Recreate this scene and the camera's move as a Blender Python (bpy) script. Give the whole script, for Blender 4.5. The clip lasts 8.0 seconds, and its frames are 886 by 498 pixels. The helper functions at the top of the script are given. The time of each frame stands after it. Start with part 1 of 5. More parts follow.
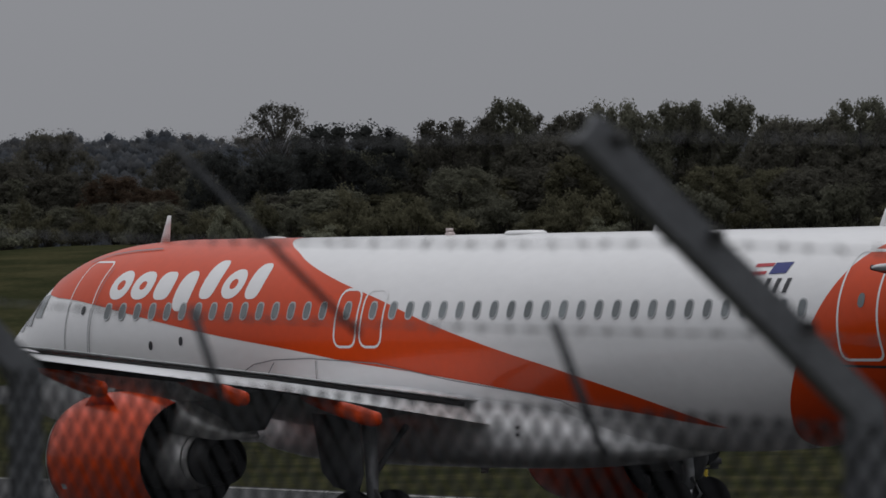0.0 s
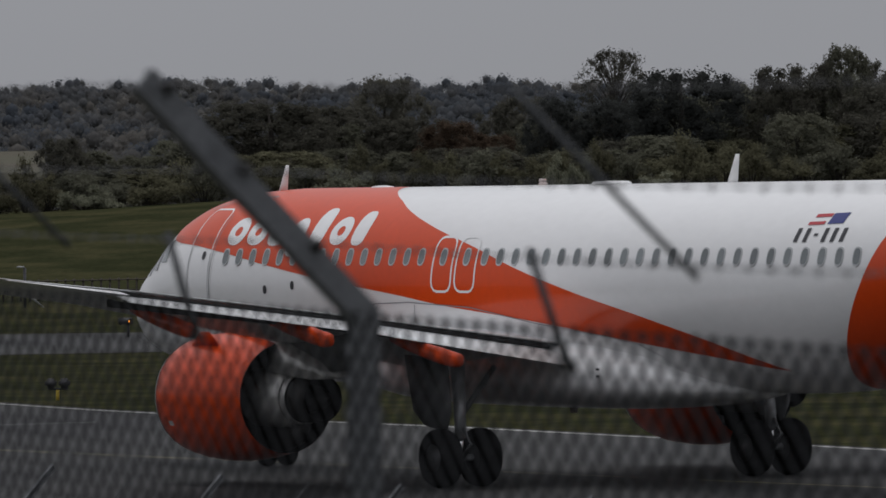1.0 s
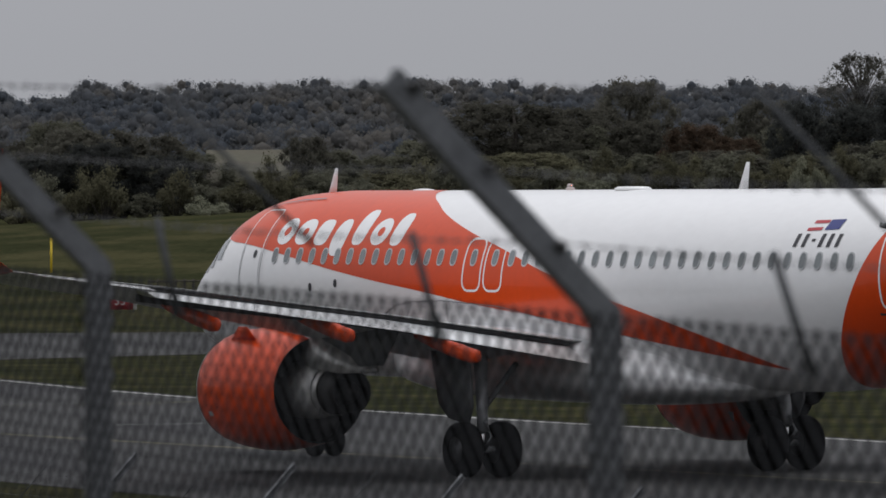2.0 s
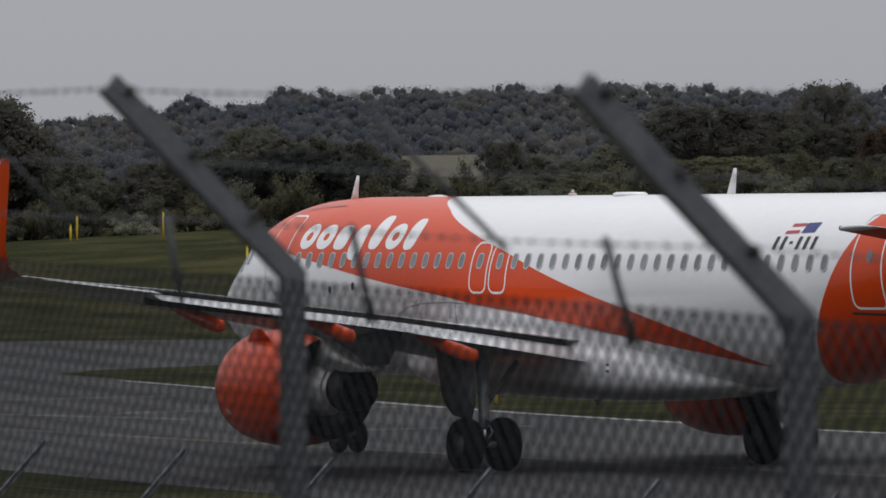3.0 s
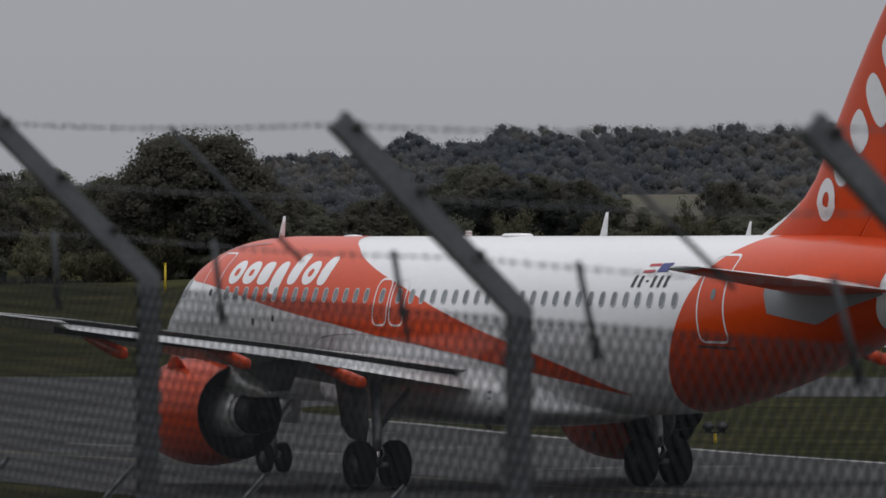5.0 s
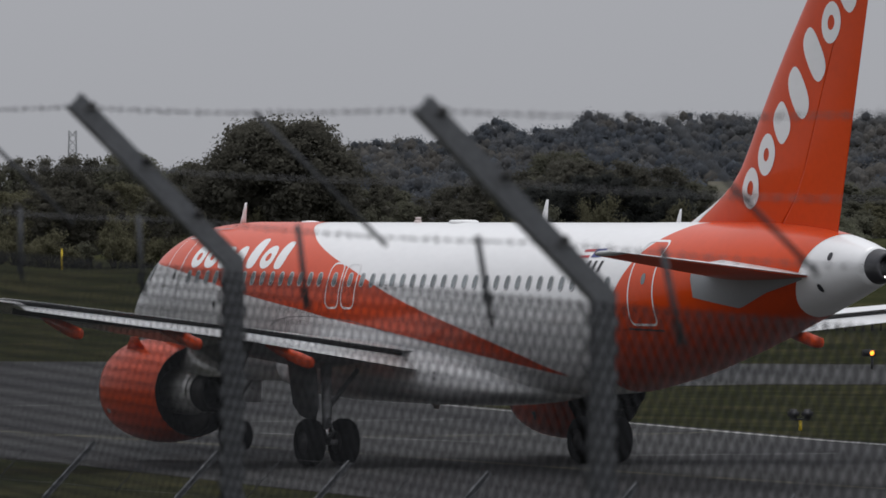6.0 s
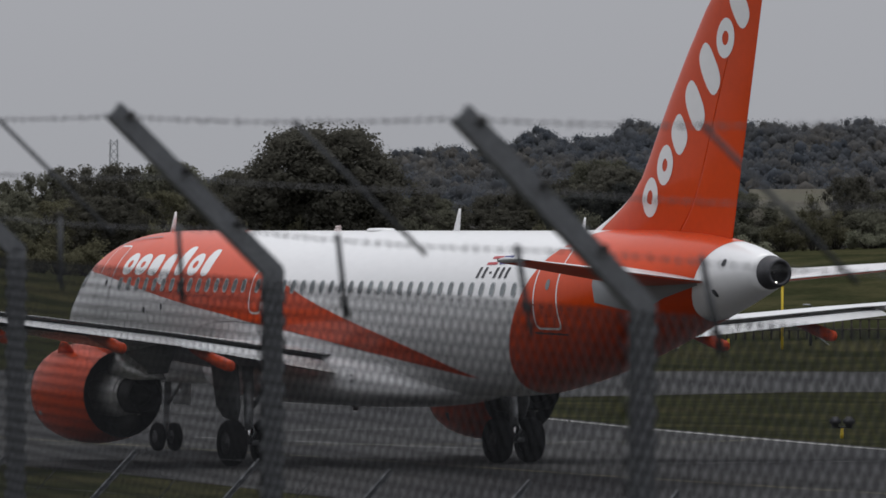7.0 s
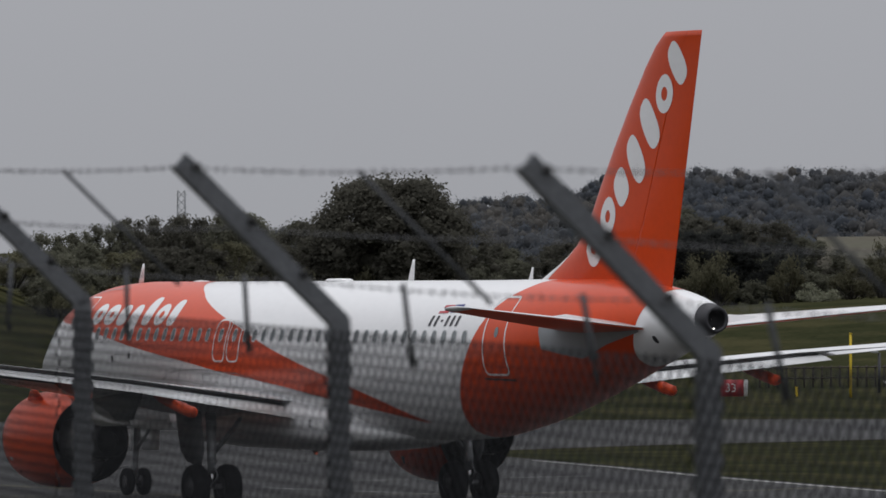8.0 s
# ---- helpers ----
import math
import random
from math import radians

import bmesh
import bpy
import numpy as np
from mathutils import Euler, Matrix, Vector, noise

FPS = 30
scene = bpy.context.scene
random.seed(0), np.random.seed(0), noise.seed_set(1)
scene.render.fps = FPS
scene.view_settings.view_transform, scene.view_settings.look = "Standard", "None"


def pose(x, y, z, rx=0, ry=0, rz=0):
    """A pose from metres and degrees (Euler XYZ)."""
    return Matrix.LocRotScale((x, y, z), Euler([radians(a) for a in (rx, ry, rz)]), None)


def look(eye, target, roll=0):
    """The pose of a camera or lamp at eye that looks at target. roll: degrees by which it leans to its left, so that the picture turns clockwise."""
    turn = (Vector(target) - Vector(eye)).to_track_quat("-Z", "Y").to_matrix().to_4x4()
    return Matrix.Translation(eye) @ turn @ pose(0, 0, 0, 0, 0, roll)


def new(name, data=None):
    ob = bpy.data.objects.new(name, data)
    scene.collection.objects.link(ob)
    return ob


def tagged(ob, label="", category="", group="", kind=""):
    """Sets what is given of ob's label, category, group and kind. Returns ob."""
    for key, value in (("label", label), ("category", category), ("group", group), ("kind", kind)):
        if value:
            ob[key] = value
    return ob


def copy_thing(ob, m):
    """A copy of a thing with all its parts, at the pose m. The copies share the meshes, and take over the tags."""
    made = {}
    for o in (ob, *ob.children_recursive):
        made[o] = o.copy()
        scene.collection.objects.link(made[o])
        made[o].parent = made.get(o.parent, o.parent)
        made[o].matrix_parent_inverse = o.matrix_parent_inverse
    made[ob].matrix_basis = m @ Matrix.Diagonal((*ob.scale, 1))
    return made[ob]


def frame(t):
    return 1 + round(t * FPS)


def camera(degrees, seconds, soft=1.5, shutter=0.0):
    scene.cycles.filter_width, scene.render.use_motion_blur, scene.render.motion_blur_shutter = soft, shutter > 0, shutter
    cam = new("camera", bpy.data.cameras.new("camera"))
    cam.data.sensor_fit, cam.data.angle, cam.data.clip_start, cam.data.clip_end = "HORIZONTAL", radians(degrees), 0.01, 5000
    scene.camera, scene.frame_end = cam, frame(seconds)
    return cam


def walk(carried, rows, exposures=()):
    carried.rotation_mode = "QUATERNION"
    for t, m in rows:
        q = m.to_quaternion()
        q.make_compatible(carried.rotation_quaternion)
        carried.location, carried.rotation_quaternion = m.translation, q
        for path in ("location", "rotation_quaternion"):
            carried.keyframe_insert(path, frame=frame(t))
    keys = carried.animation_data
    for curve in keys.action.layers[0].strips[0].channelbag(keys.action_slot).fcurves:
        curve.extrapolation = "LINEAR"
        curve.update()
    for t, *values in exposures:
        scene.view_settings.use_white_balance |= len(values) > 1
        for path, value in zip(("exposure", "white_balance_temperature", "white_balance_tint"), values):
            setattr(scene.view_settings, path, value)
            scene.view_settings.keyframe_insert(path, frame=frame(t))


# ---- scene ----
EYE = Vector((0.0, 0.0, 5.512))
cam = camera(6.982, 8.0, soft=1.6)
cam.data.dof.use_dof = True
cam.data.dof.focus_distance = 165.0
cam.data.dof.aperture_fstop = 13.5


def aim(yaw, pitch, roll, sx, sz):
    """Pose of the hand-held camera: degrees to the left, up, and counter-clockwise turn of the picture; sway of the eye in mm."""
    y, p = radians(yaw), radians(pitch)
    way = Vector((-math.sin(y) * math.cos(p), math.cos(y) * math.cos(p), math.sin(p)))
    eye = EYE + Vector((sx, 0, sz)) / 1000
    return look(eye, eye + way * 100, -roll)


SHAKE = [(0.0, -6.647, 0.03, 0.925, 8, 6), (0.5, -5.32, -0.276, 0.821, 7, 1), (1.0, -3.988, -0.36, 0.662, 5, 1),
         (1.5, -2.7, -0.313, 0.348, 4, 0), (1.7, -2.413, -0.363, 0.26, 4, 0), (2.8, -0.876, -0.234, 0.115, 8, 1),
         (3.0, -0.523, -0.292, 0.337, 9, 1), (3.5, 0.0, -0.048, -0.12, 1, -1), (4.0, 0.335, 0.089, -0.157, -6, -1),
         (4.5, 0.764, -0.024, -0.292, -8, -1), (4.7, 0.964, 0.038, -0.254, -8, -1), (5.8, 1.77, -0.097, -0.157, -5, -4),
         (6.0, 1.885, -0.097, -0.3, -4, -4), (6.5, 2.038, -0.134, -0.098, 1, -3), (7.0, 2.212, -0.034, -0.213, 1, -2),
         (7.5, 2.337, 0.118, -0.235, 1, -2), (8.0, 2.747, 0.356, 0.093, 6, -2)]
walk(cam, [(row[0], aim(*row[1:])) for row in SHAKE],
     exposures=[(0.0, -0.55), (0.5, -0.53), (1.0, -0.38), (1.5, -0.12), (3.0, 0.0), (3.5, -0.03), (4.0, -0.13), (4.5, -0.19), (6.0, 0.0), (8.0, -0.06)])

# ---------------------------------------------------------------- light: flat overcast sky
SUN_AZ, SUN_EL = 20.0, 80.0
world = bpy.data.worlds.new("overcast")
scene.world = world
world.use_nodes = True
wn, wl = world.node_tree.nodes, world.node_tree.links
wn.clear()
w_out, w_bg = wn.new("ShaderNodeOutputWorld"), wn.new("ShaderNodeBackground")
w_sky = wn.new("ShaderNodeTexSky")
w_sky.sky_type, w_sky.sun_disc = "NISHITA", False
w_sky.sun_elevation, w_sky.sun_rotation, w_sky.dust_density = radians(SUN_EL), radians(SUN_AZ), 4.0
w_sat = wn.new("ShaderNodeHueSaturation")
w_sat.inputs["Saturation"].default_value, w_sat.inputs["Value"].default_value = 0.25, 0.04
w_co, w_sep = wn.new("ShaderNodeTexCoord"), wn.new("ShaderNodeSeparateXYZ")
w_map = wn.new("ShaderNodeMapRange")          # overcast: three times brighter overhead than at the horizon
w_map.inputs["From Min"].default_value, w_map.inputs["From Max"].default_value = 0.0, 1.0
w_map.inputs["To Min"].default_value, w_map.inputs["To Max"].default_value = 0.40, 1.25
w_tint = wn.new("ShaderNodeMix")
w_tint.data_type, w_tint.blend_type = "RGBA", "MULTIPLY"
w_tint.inputs[0].default_value = 1.0
w_tint.inputs[7].default_value = (0.96, 0.98, 1.055, 1)
w_add = wn.new("ShaderNodeMix")
w_add.data_type, w_add.blend_type = "RGBA", "MIX"
w_add.inputs[0].default_value = 0.1
wl.new(w_co.outputs["Generated"], w_sep.inputs[0])
wl.new(w_sep.outputs["Z"], w_map.inputs["Value"])
wl.new(w_map.outputs[0], w_tint.inputs[6])
wl.new(w_tint.outputs[2], w_add.inputs[6])
wl.new(w_sky.outputs[0], w_sat.inputs["Color"])
wl.new(w_sat.outputs[0], w_add.inputs[7])
wl.new(w_add.outputs[2], w_bg.inputs["Color"])
wl.new(w_bg.outputs[0], w_out.inputs["Surface"])

sun = new("sun", bpy.data.lights.new("sun", "SUN"))
sun.data.energy, sun.data.angle, sun.data.color = 0.9, radians(34), (1.0, 0.97, 0.93)
sun.matrix_world = look((0, 0, 60), (math.sin(radians(SUN_AZ)) * -1, math.cos(radians(SUN_AZ)) * -1, 60 - math.tan(radians(SUN_EL))))


# ---------------------------------------------------------------- materials
def material(name, color, rough=0.5, metal=0.0, vary=0.12, scale=3.0, fine=40.0, bump=0.0, island=0.0,
             coat=0.0, second=None, patch=0.6, emission=None, thing=0.0, stretch=None, spec=0.5, relief=0.02, leaf=0.0):
    """Principled material with variation at two scales, optional second colour in patches, bump and random tint."""
    m = bpy.data.materials.new(name)
    m.use_nodes = True
    n, l = m.node_tree.nodes, m.node_tree.links
    p = n["Principled BSDF"]
    p.inputs["Roughness"].default_value, p.inputs["Metallic"].default_value = rough, metal
    p.inputs["Specular IOR Level"].default_value = spec
    if coat:
        p.inputs["Coat Weight"].default_value, p.inputs["Coat Roughness"].default_value = coat, 0.08
    co = n.new("ShaderNodeTexCoord")
    src = co.outputs["Object"]
    if stretch:
        mp = n.new("ShaderNodeMapping")
        mp.inputs["Scale"].default_value = stretch
        l.new(src, mp.inputs["Vector"])
        src = mp.outputs[0]
    big, small = n.new("ShaderNodeTexNoise"), n.new("ShaderNodeTexNoise")
    for tex, sc in ((big, scale), (small, fine)):
        tex.inputs["Scale"].default_value, tex.inputs["Detail"].default_value = sc, 4.0
        l.new(src, tex.inputs["Vector"])
    rgb = n.new("ShaderNodeRGB")
    rgb.outputs[0].default_value = (*color, 1)
    base = rgb.outputs[0]
    if second:
        ramp = n.new("ShaderNodeMapRange")
        ramp.inputs["From Min"].default_value, ramp.inputs["From Max"].default_value = 0.42, 0.62
        ramp.inputs["To Max"].default_value = patch
        l.new(big.outputs["Fac"], ramp.inputs["Value"])
        mix = n.new("ShaderNodeMix")
        mix.data_type = "RGBA"
        mix.inputs[7].default_value = (*second, 1)
        l.new(ramp.outputs[0], mix.inputs[0])
        l.new(base, mix.inputs[6])
        base = mix.outputs[2]
    add = n.new("ShaderNodeMath")
    add.operation = "ADD"
    l.new(big.outputs["Fac"], add.inputs[0])
    l.new(small.outputs["Fac"], add.inputs[1])
    val = n.new("ShaderNodeMapRange")
    val.inputs["From Min"].default_value, val.inputs["From Max"].default_value = 0.6, 1.4
    val.inputs["To Min"].default_value, val.inputs["To Max"].default_value = 1 - vary, 1 + vary
    l.new(add.outputs[0], val.inputs["Value"])
    hsv = n.new("ShaderNodeHueSaturation")
    l.new(base, hsv.inputs["Color"])
    value = val.outputs[0]
    for amount, node, sock in ((island, "ShaderNodeNewGeometry", "Random Per Island"), (thing, "ShaderNodeObjectInfo", "Random")):
        if amount:
            src2 = n.new(node)
            mr, mu = n.new("ShaderNodeMapRange"), n.new("ShaderNodeMath")
            mr.inputs["To Min"].default_value, mr.inputs["To Max"].default_value = 1 - amount, 1 + amount
            mu.operation = "MULTIPLY"
            l.new(src2.outputs[sock], mr.inputs["Value"])
            l.new(mr.outputs[0], mu.inputs[0])
            l.new(value, mu.inputs[1])
            value = mu.outputs[0]
    l.new(value, hsv.inputs["Value"])
    l.new(hsv.outputs[0], p.inputs["Base Color"])
    if bump:
        b = n.new("ShaderNodeBump")
        b.inputs["Strength"].default_value, b.inputs["Distance"].default_value = bump, relief
        l.new(small.outputs["Fac"], b.inputs["Height"])
        l.new(b.outputs[0], p.inputs["Normal"])
    if leaf:                                     # thin leaves let light through
        tr, mx, out = n.new("ShaderNodeBsdfTranslucent"), n.new("ShaderNodeMixShader"), n["Material Output"]
        mx.inputs[0].default_value = leaf
        l.new(hsv.outputs[0], tr.inputs["Color"])
        l.new(p.outputs[0], mx.inputs[1])
        l.new(tr.outputs[0], mx.inputs[2])
        l.new(mx.outputs[0], out.inputs["Surface"])
    if emission:
        p.inputs["Emission Color"].default_value, p.inputs["Emission Strength"].default_value = (*emission[0], 1), emission[1]
    return m


M = {
    "white": material("white_paint", (0.80, 0.80, 0.80), 0.28, vary=0.04, scale=0.6, fine=6, coat=0.4, stretch=(0.5, 1, 1)),
    "orange": material("orange_paint", (0.62, 0.056, 0.003), 0.35, vary=0.07, scale=0.6, fine=6, coat=0.3, spec=0.2),
    "grey": material("light_grey_paint", (0.55, 0.56, 0.57), 0.4, vary=0.1, scale=0.8, fine=9, second=(0.42, 0.42, 0.42), patch=0.4),
    "plate": material("bare_grey_plate", (0.27, 0.28, 0.29), 0.45, vary=0.08, scale=2),
    "wing": material("wing_grey_paint", (0.70, 0.71, 0.72), 0.38, vary=0.08, scale=0.8, fine=7, second=(0.5, 0.5, 0.5), patch=0.4),
    "metal": material("bare_metal", (0.5, 0.49, 0.48), 0.4, 0.35, vary=0.15, scale=4),
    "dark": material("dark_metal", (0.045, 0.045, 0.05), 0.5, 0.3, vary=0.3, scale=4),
    # near-black; in the flap slot it stands in for shade
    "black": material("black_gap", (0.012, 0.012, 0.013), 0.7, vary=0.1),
    "rubber": material("tyre_rubber", (0.014, 0.014, 0.015), 0.9, vary=0.2, scale=6, bump=0.2, spec=0.08),
    "hub": material("wheel_hub", (0.09, 0.09, 0.095), 0.45, 0.6, vary=0.2),
    "strut": material("strut_grey", (0.32, 0.33, 0.34), 0.4, 0.2, vary=0.2),
    "chrome": material("chrome_piston", (0.7, 0.7, 0.7), 0.15, 1.0, vary=0.05),
    "glass": material("cabin_glass", (0.15, 0.17, 0.175), 0.15, vary=0.15, thing=0.35, coat=0.5),
    "rim": material("window_rim", (0.46, 0.47, 0.48), 0.4, vary=0.05),
    "line": material("panel_line", (0.2, 0.2, 0.21), 0.6, vary=0.1),
    "red": material("red_paint", (0.45, 0.03, 0.04), 0.4, vary=0.06),
    "blue": material("blue_paint", (0.02, 0.03, 0.18), 0.4, vary=0.06),
    "letter": material("dark_letter_paint", (0.03, 0.03, 0.035), 0.5, vary=0.1),
    "beacon": material("beacon_glass", (0.5, 0.42, 0.40), 0.2, vary=0.05),
    "flash": material("beacon_lamp", (0.8, 0.1, 0.05), 0.3, emission=((1.0, 0.16, 0.08), 14.0)),
    "navlight": material("white_tail_light", (0.8, 0.8, 0.8), 0.2, emission=((1.0, 0.97, 0.9), 2.5)),
    "steel": material("galvanised_steel", (0.145, 0.150, 0.160), 0.7, 0.0, vary=0.4, scale=14, fine=90, bump=0.3, second=(0.12, 0.124, 0.132), patch=0.8, spec=0.2),
    "stay": material("weathered_wire_stay", (0.075, 0.078, 0.083), 0.75, vary=0.3, scale=9, fine=60, spec=0.1),
    "burnt": material("burnt_nozzle_metal", (0.022, 0.02, 0.02), 0.55, 0.2, vary=0.3, scale=4),
    "cowl": material("pale_cowl_metal", (0.56, 0.55, 0.54), 0.36, 0.4, vary=0.15, scale=4),
    # dark grey of the gear doors; on the pylon it stands in for shade
    "gear_grey": material("gear_door_and_shaded_pylon_grey", (0.13, 0.135, 0.14), 0.5, vary=0.2, scale=3),
    "barb": material("barbed_wire", (0.10, 0.10, 0.105), 0.6, 0.0, vary=0.25, scale=5, spec=0.2),
    "wire": material("fence_wire", (0.026, 0.027, 0.029), 0.8, 0.0, vary=0.25, scale=5, spec=0.05),
    "grass": material("grass", (0.031, 0.034, 0.017), 0.95, vary=0.4, scale=0.22, fine=3.0, bump=0.6, second=(0.046, 0.043, 0.022), patch=0.8, spec=0.0),
    "stubble": material("dry_stubble", (0.108, 0.100, 0.082), 0.95, vary=0.25, scale=0.08, fine=1.2, second=(0.09, 0.09, 0.07), patch=0.7, spec=0.0),
    "asphalt": material("asphalt", (0.060, 0.060, 0.060), 0.75, vary=0.22, scale=0.12, fine=4.0, bump=0.2, second=(0.031, 0.031, 0.033), patch=0.8, stretch=(1, 0.35, 1), spec=0.08),
    "whiteline": material("worn_white_line", (0.42, 0.42, 0.41), 0.8, vary=0.35, scale=0.8, fine=7, second=(0.2, 0.2, 0.2), patch=0.7),
    "yellowline": material("worn_yellow_line", (0.23, 0.20, 0.09), 0.8, vary=0.4, scale=0.45, fine=7, second=(0.06, 0.058, 0.054), patch=1.0),
    "yellow": material("yellow_paint", (0.62, 0.44, 0.02), 0.55, vary=0.15, scale=2),
    "sign_red": material("sign_red", (0.32, 0.02, 0.03), 0.5, vary=0.08),
    "sign_white": material("sign_white", (0.65, 0.65, 0.65), 0.5, vary=0.05),
    "wood": material("weathered_wood", (0.05, 0.042, 0.034), 0.85, vary=0.3, scale=4, bump=0.3),
    "bark": material("bark", (0.035, 0.03, 0.025), 0.95, vary=0.4, scale=3, bump=0.5),
    "amber": material("amber_lamp", (0.8, 0.35, 0.03), 0.4, emission=((1.0, 0.33, 0.03), 5.0)),
}
# oak and green are raised a little, with the belt's haze in the colour
for key, color, vary in (("leaf_oak", (0.092, 0.089, 0.073), 0.35), ("leaf_dark", (0.050, 0.053, 0.050), 0.3), ("leaf_green", (0.130, 0.130, 0.098), 0.3),
                         ("leaf_olive", (0.124, 0.119, 0.078), 0.35), ("leaf_rust", (0.100, 0.072, 0.052), 0.4),
                         ("leaf_pale", (0.20, 0.205, 0.15), 0.4)):
    M[key] = material(key, color, 0.8, vary=0.35, scale=0.3, fine=3.2, island=vary * 0.7, thing=0.22, spec=0.0, bump=0.4, relief=0.1, leaf=0.5)
# far leaves: the haze of distance is painted into this blue-grey
M["leaf_far_hazed"] = material("leaf_far_hazed", (0.104, 0.116, 0.134), 0.85, vary=0.28, scale=0.018, fine=0.35, island=0.05, second=(0.150, 0.134, 0.112), patch=0.7, spec=0.0, bump=0.4, relief=0.1, leaf=0.5)


# ---------------------------------------------------------------- mesh helpers
def part(name, bm, mat, parent=None, label="", smooth=True):
    """Link a bmesh, or ready mesh data, as one object under its thing."""
    if isinstance(bm, bpy.types.Mesh):
        me = bm
    else:
        me = bpy.data.meshes.new(name)
        bm.to_mesh(me)
        bm.free()
        for p in me.polygons:
            p.use_smooth = smooth
        for mm in (mat if isinstance(mat, (list, tuple)) else [mat]):
            me.materials.append(mm)
    ob = new(name, me)
    if parent:
        ob.parent = parent
    if label:
        ob["label"] = label
    return ob


def empty(name, m, label, category, group="", kind=""):
    ob = new(name)
    ob.empty_display_size = 0.3
    ob.matrix_basis = m
    return tagged(ob, label, category, group, kind)


def add_loft(bm, rings, closed=True, cap=True, mat=0):
    """Skin between rings of points; each ring has as many points as the first."""
    vs = [[bm.verts.new(p) for p in r] for r in rings]
    n = len(vs[0])
    for a, b in zip(vs, vs[1:]):
        for i in range(n if closed else n - 1):
            j = (i + 1) % n
            f = bm.faces.new((a[i], a[j], b[j], b[i]))
            f.material_index = mat
    if cap and closed:
        for r, flip in ((vs[0], True), (vs[-1], False)):
            f = bm.faces.new(r[::-1] if flip else r)
            f.material_index = mat
    return vs


def loft(rings, closed=True, cap=True):
    bm = bmesh.new()
    add_loft(bm, rings, closed, cap)
    bmesh.ops.recalc_face_normals(bm, faces=bm.faces)
    return bm


def add_box(bm, lo, hi, m=None, mat=0):
    c = [(Vector(lo) + Vector(hi)) / 2, Vector(hi) - Vector(lo)]
    mm = (m or Matrix()) @ Matrix.Translation(c[0]) @ Matrix.Diagonal((*c[1], 1))
    r = bmesh.ops.create_cube(bm, size=1, matrix=mm)
    for f in {f for v in r["verts"] for f in v.link_faces}:
        f.material_index = mat


def box(lo, hi, bevel=0.0, m=None):
    bm = bmesh.new()
    add_box(bm, lo, hi, m)
    if bevel:
        bmesh.ops.bevel(bm, geom=list(bm.edges), offset=bevel, segments=2, affect="EDGES")
    return bm


def add_tube(bm, pts, radii, sides=6, mat=0):
    """A tapered tube along points."""
    pts = [Vector(p) for p in pts]
    rings = []
    for i, p in enumerate(pts):
        d = (pts[min(i + 1, len(pts) - 1)] - pts[max(i - 1, 0)]).normalized()
        u = d.cross(Vector((0.31, 0.17, 0.93)) if abs(d.z) < 0.9 else Vector((1, 0.1, 0))).normalized()
        v = d.cross(u)
        r = radii[i] if isinstance(radii, (list, tuple)) else radii
        rings.append([p + (u * math.cos(a) + v * math.sin(a)) * r for a in [k * math.tau / sides for k in range(sides)]])
    add_loft(bm, rings, mat=mat)


def tube(pts, radii, sides=10):
    bm = bmesh.new()
    add_tube(bm, pts, radii, sides)
    bmesh.ops.recalc_face_normals(bm, faces=bm.faces)
    return bm


def turned(profile, sides=40, centre=(0, 0, 0), cap=False):
    """Body of revolution about the local x axis; profile rows are (x, radius)."""
    cx, cy, cz = centre
    return loft([[(cx + x, cy + r * math.sin(k * math.tau / sides), cz + r * math.cos(k * math.tau / sides)) for k in range(sides)]
                 for x, r in profile], cap=cap)


def smoothstep(a, b, x):
    x = min(1.0, max(0.0, (x - a) / (b - a)))
    return x * x * (3 - 2 * x)


def cubic(xs, ys):
    """Smooth monotone curve through the knots."""
    n = len(xs)
    d = [(ys[i + 1] - ys[i]) / (xs[i + 1] - xs[i]) for i in range(n - 1)]
    m = [d[0]] + [0 if d[i - 1] * d[i] <= 0 else 2 * d[i - 1] * d[i] / (d[i - 1] + d[i]) for i in range(1, n - 1)] + [d[-1]]

    def at(x):
        x = min(max(x, xs[0]), xs[-1])
        i = max(0, min(n - 2, sum(1 for q in xs if q <= x) - 1))
        h = xs[i + 1] - xs[i]
        t = (x - xs[i]) / h
        return ((1 + 2 * t) * (1 - t) ** 2 * ys[i] + t * (1 - t) ** 2 * h * m[i]
                + t * t * (3 - 2 * t) * ys[i + 1] + t * t * (t - 1) * h * m[i + 1])
    return at


# ---------------------------------------------------------------- ground
def crest(x, y):
    """Height of the grassy rise behind the far runway, by its bearing."""
    az = math.degrees(math.atan2(x, max(y, 1)))
    el = -0.06 + 0.05 * az if az > -4 else -0.26 + 0.4 * smoothstep(-5.6, -6.3, az)
    return 5.5 + 7.3 * max(-0.3, min(0.12, el))


RIDGE = cubic([-9, -7, -2.9, -2.4, -1.7, -1.4, -1.0, -0.7, 0.5, 1.4, 2.5, 2.9, 3.5, 4.5, 5.2, 8, 14],
              [0.3, 0.3, 0.68, 0.77, 0.87, 0.93, 0.915, 0.98, 0.995, 1.015, 1.025, 0.96, 1.0, 1.0, 0.95, 0.93, 0.9])


def canopy(az, dist):
    """Elevation of the far wood's canopy, in degrees, by bearing and distance."""
    return RIDGE(az) * (0.34 + 0.66 * min(1.0, max(0.0, (dist - 700) / 840)) ** 0.8)


GROUND = -0.085                               # level of the airfield


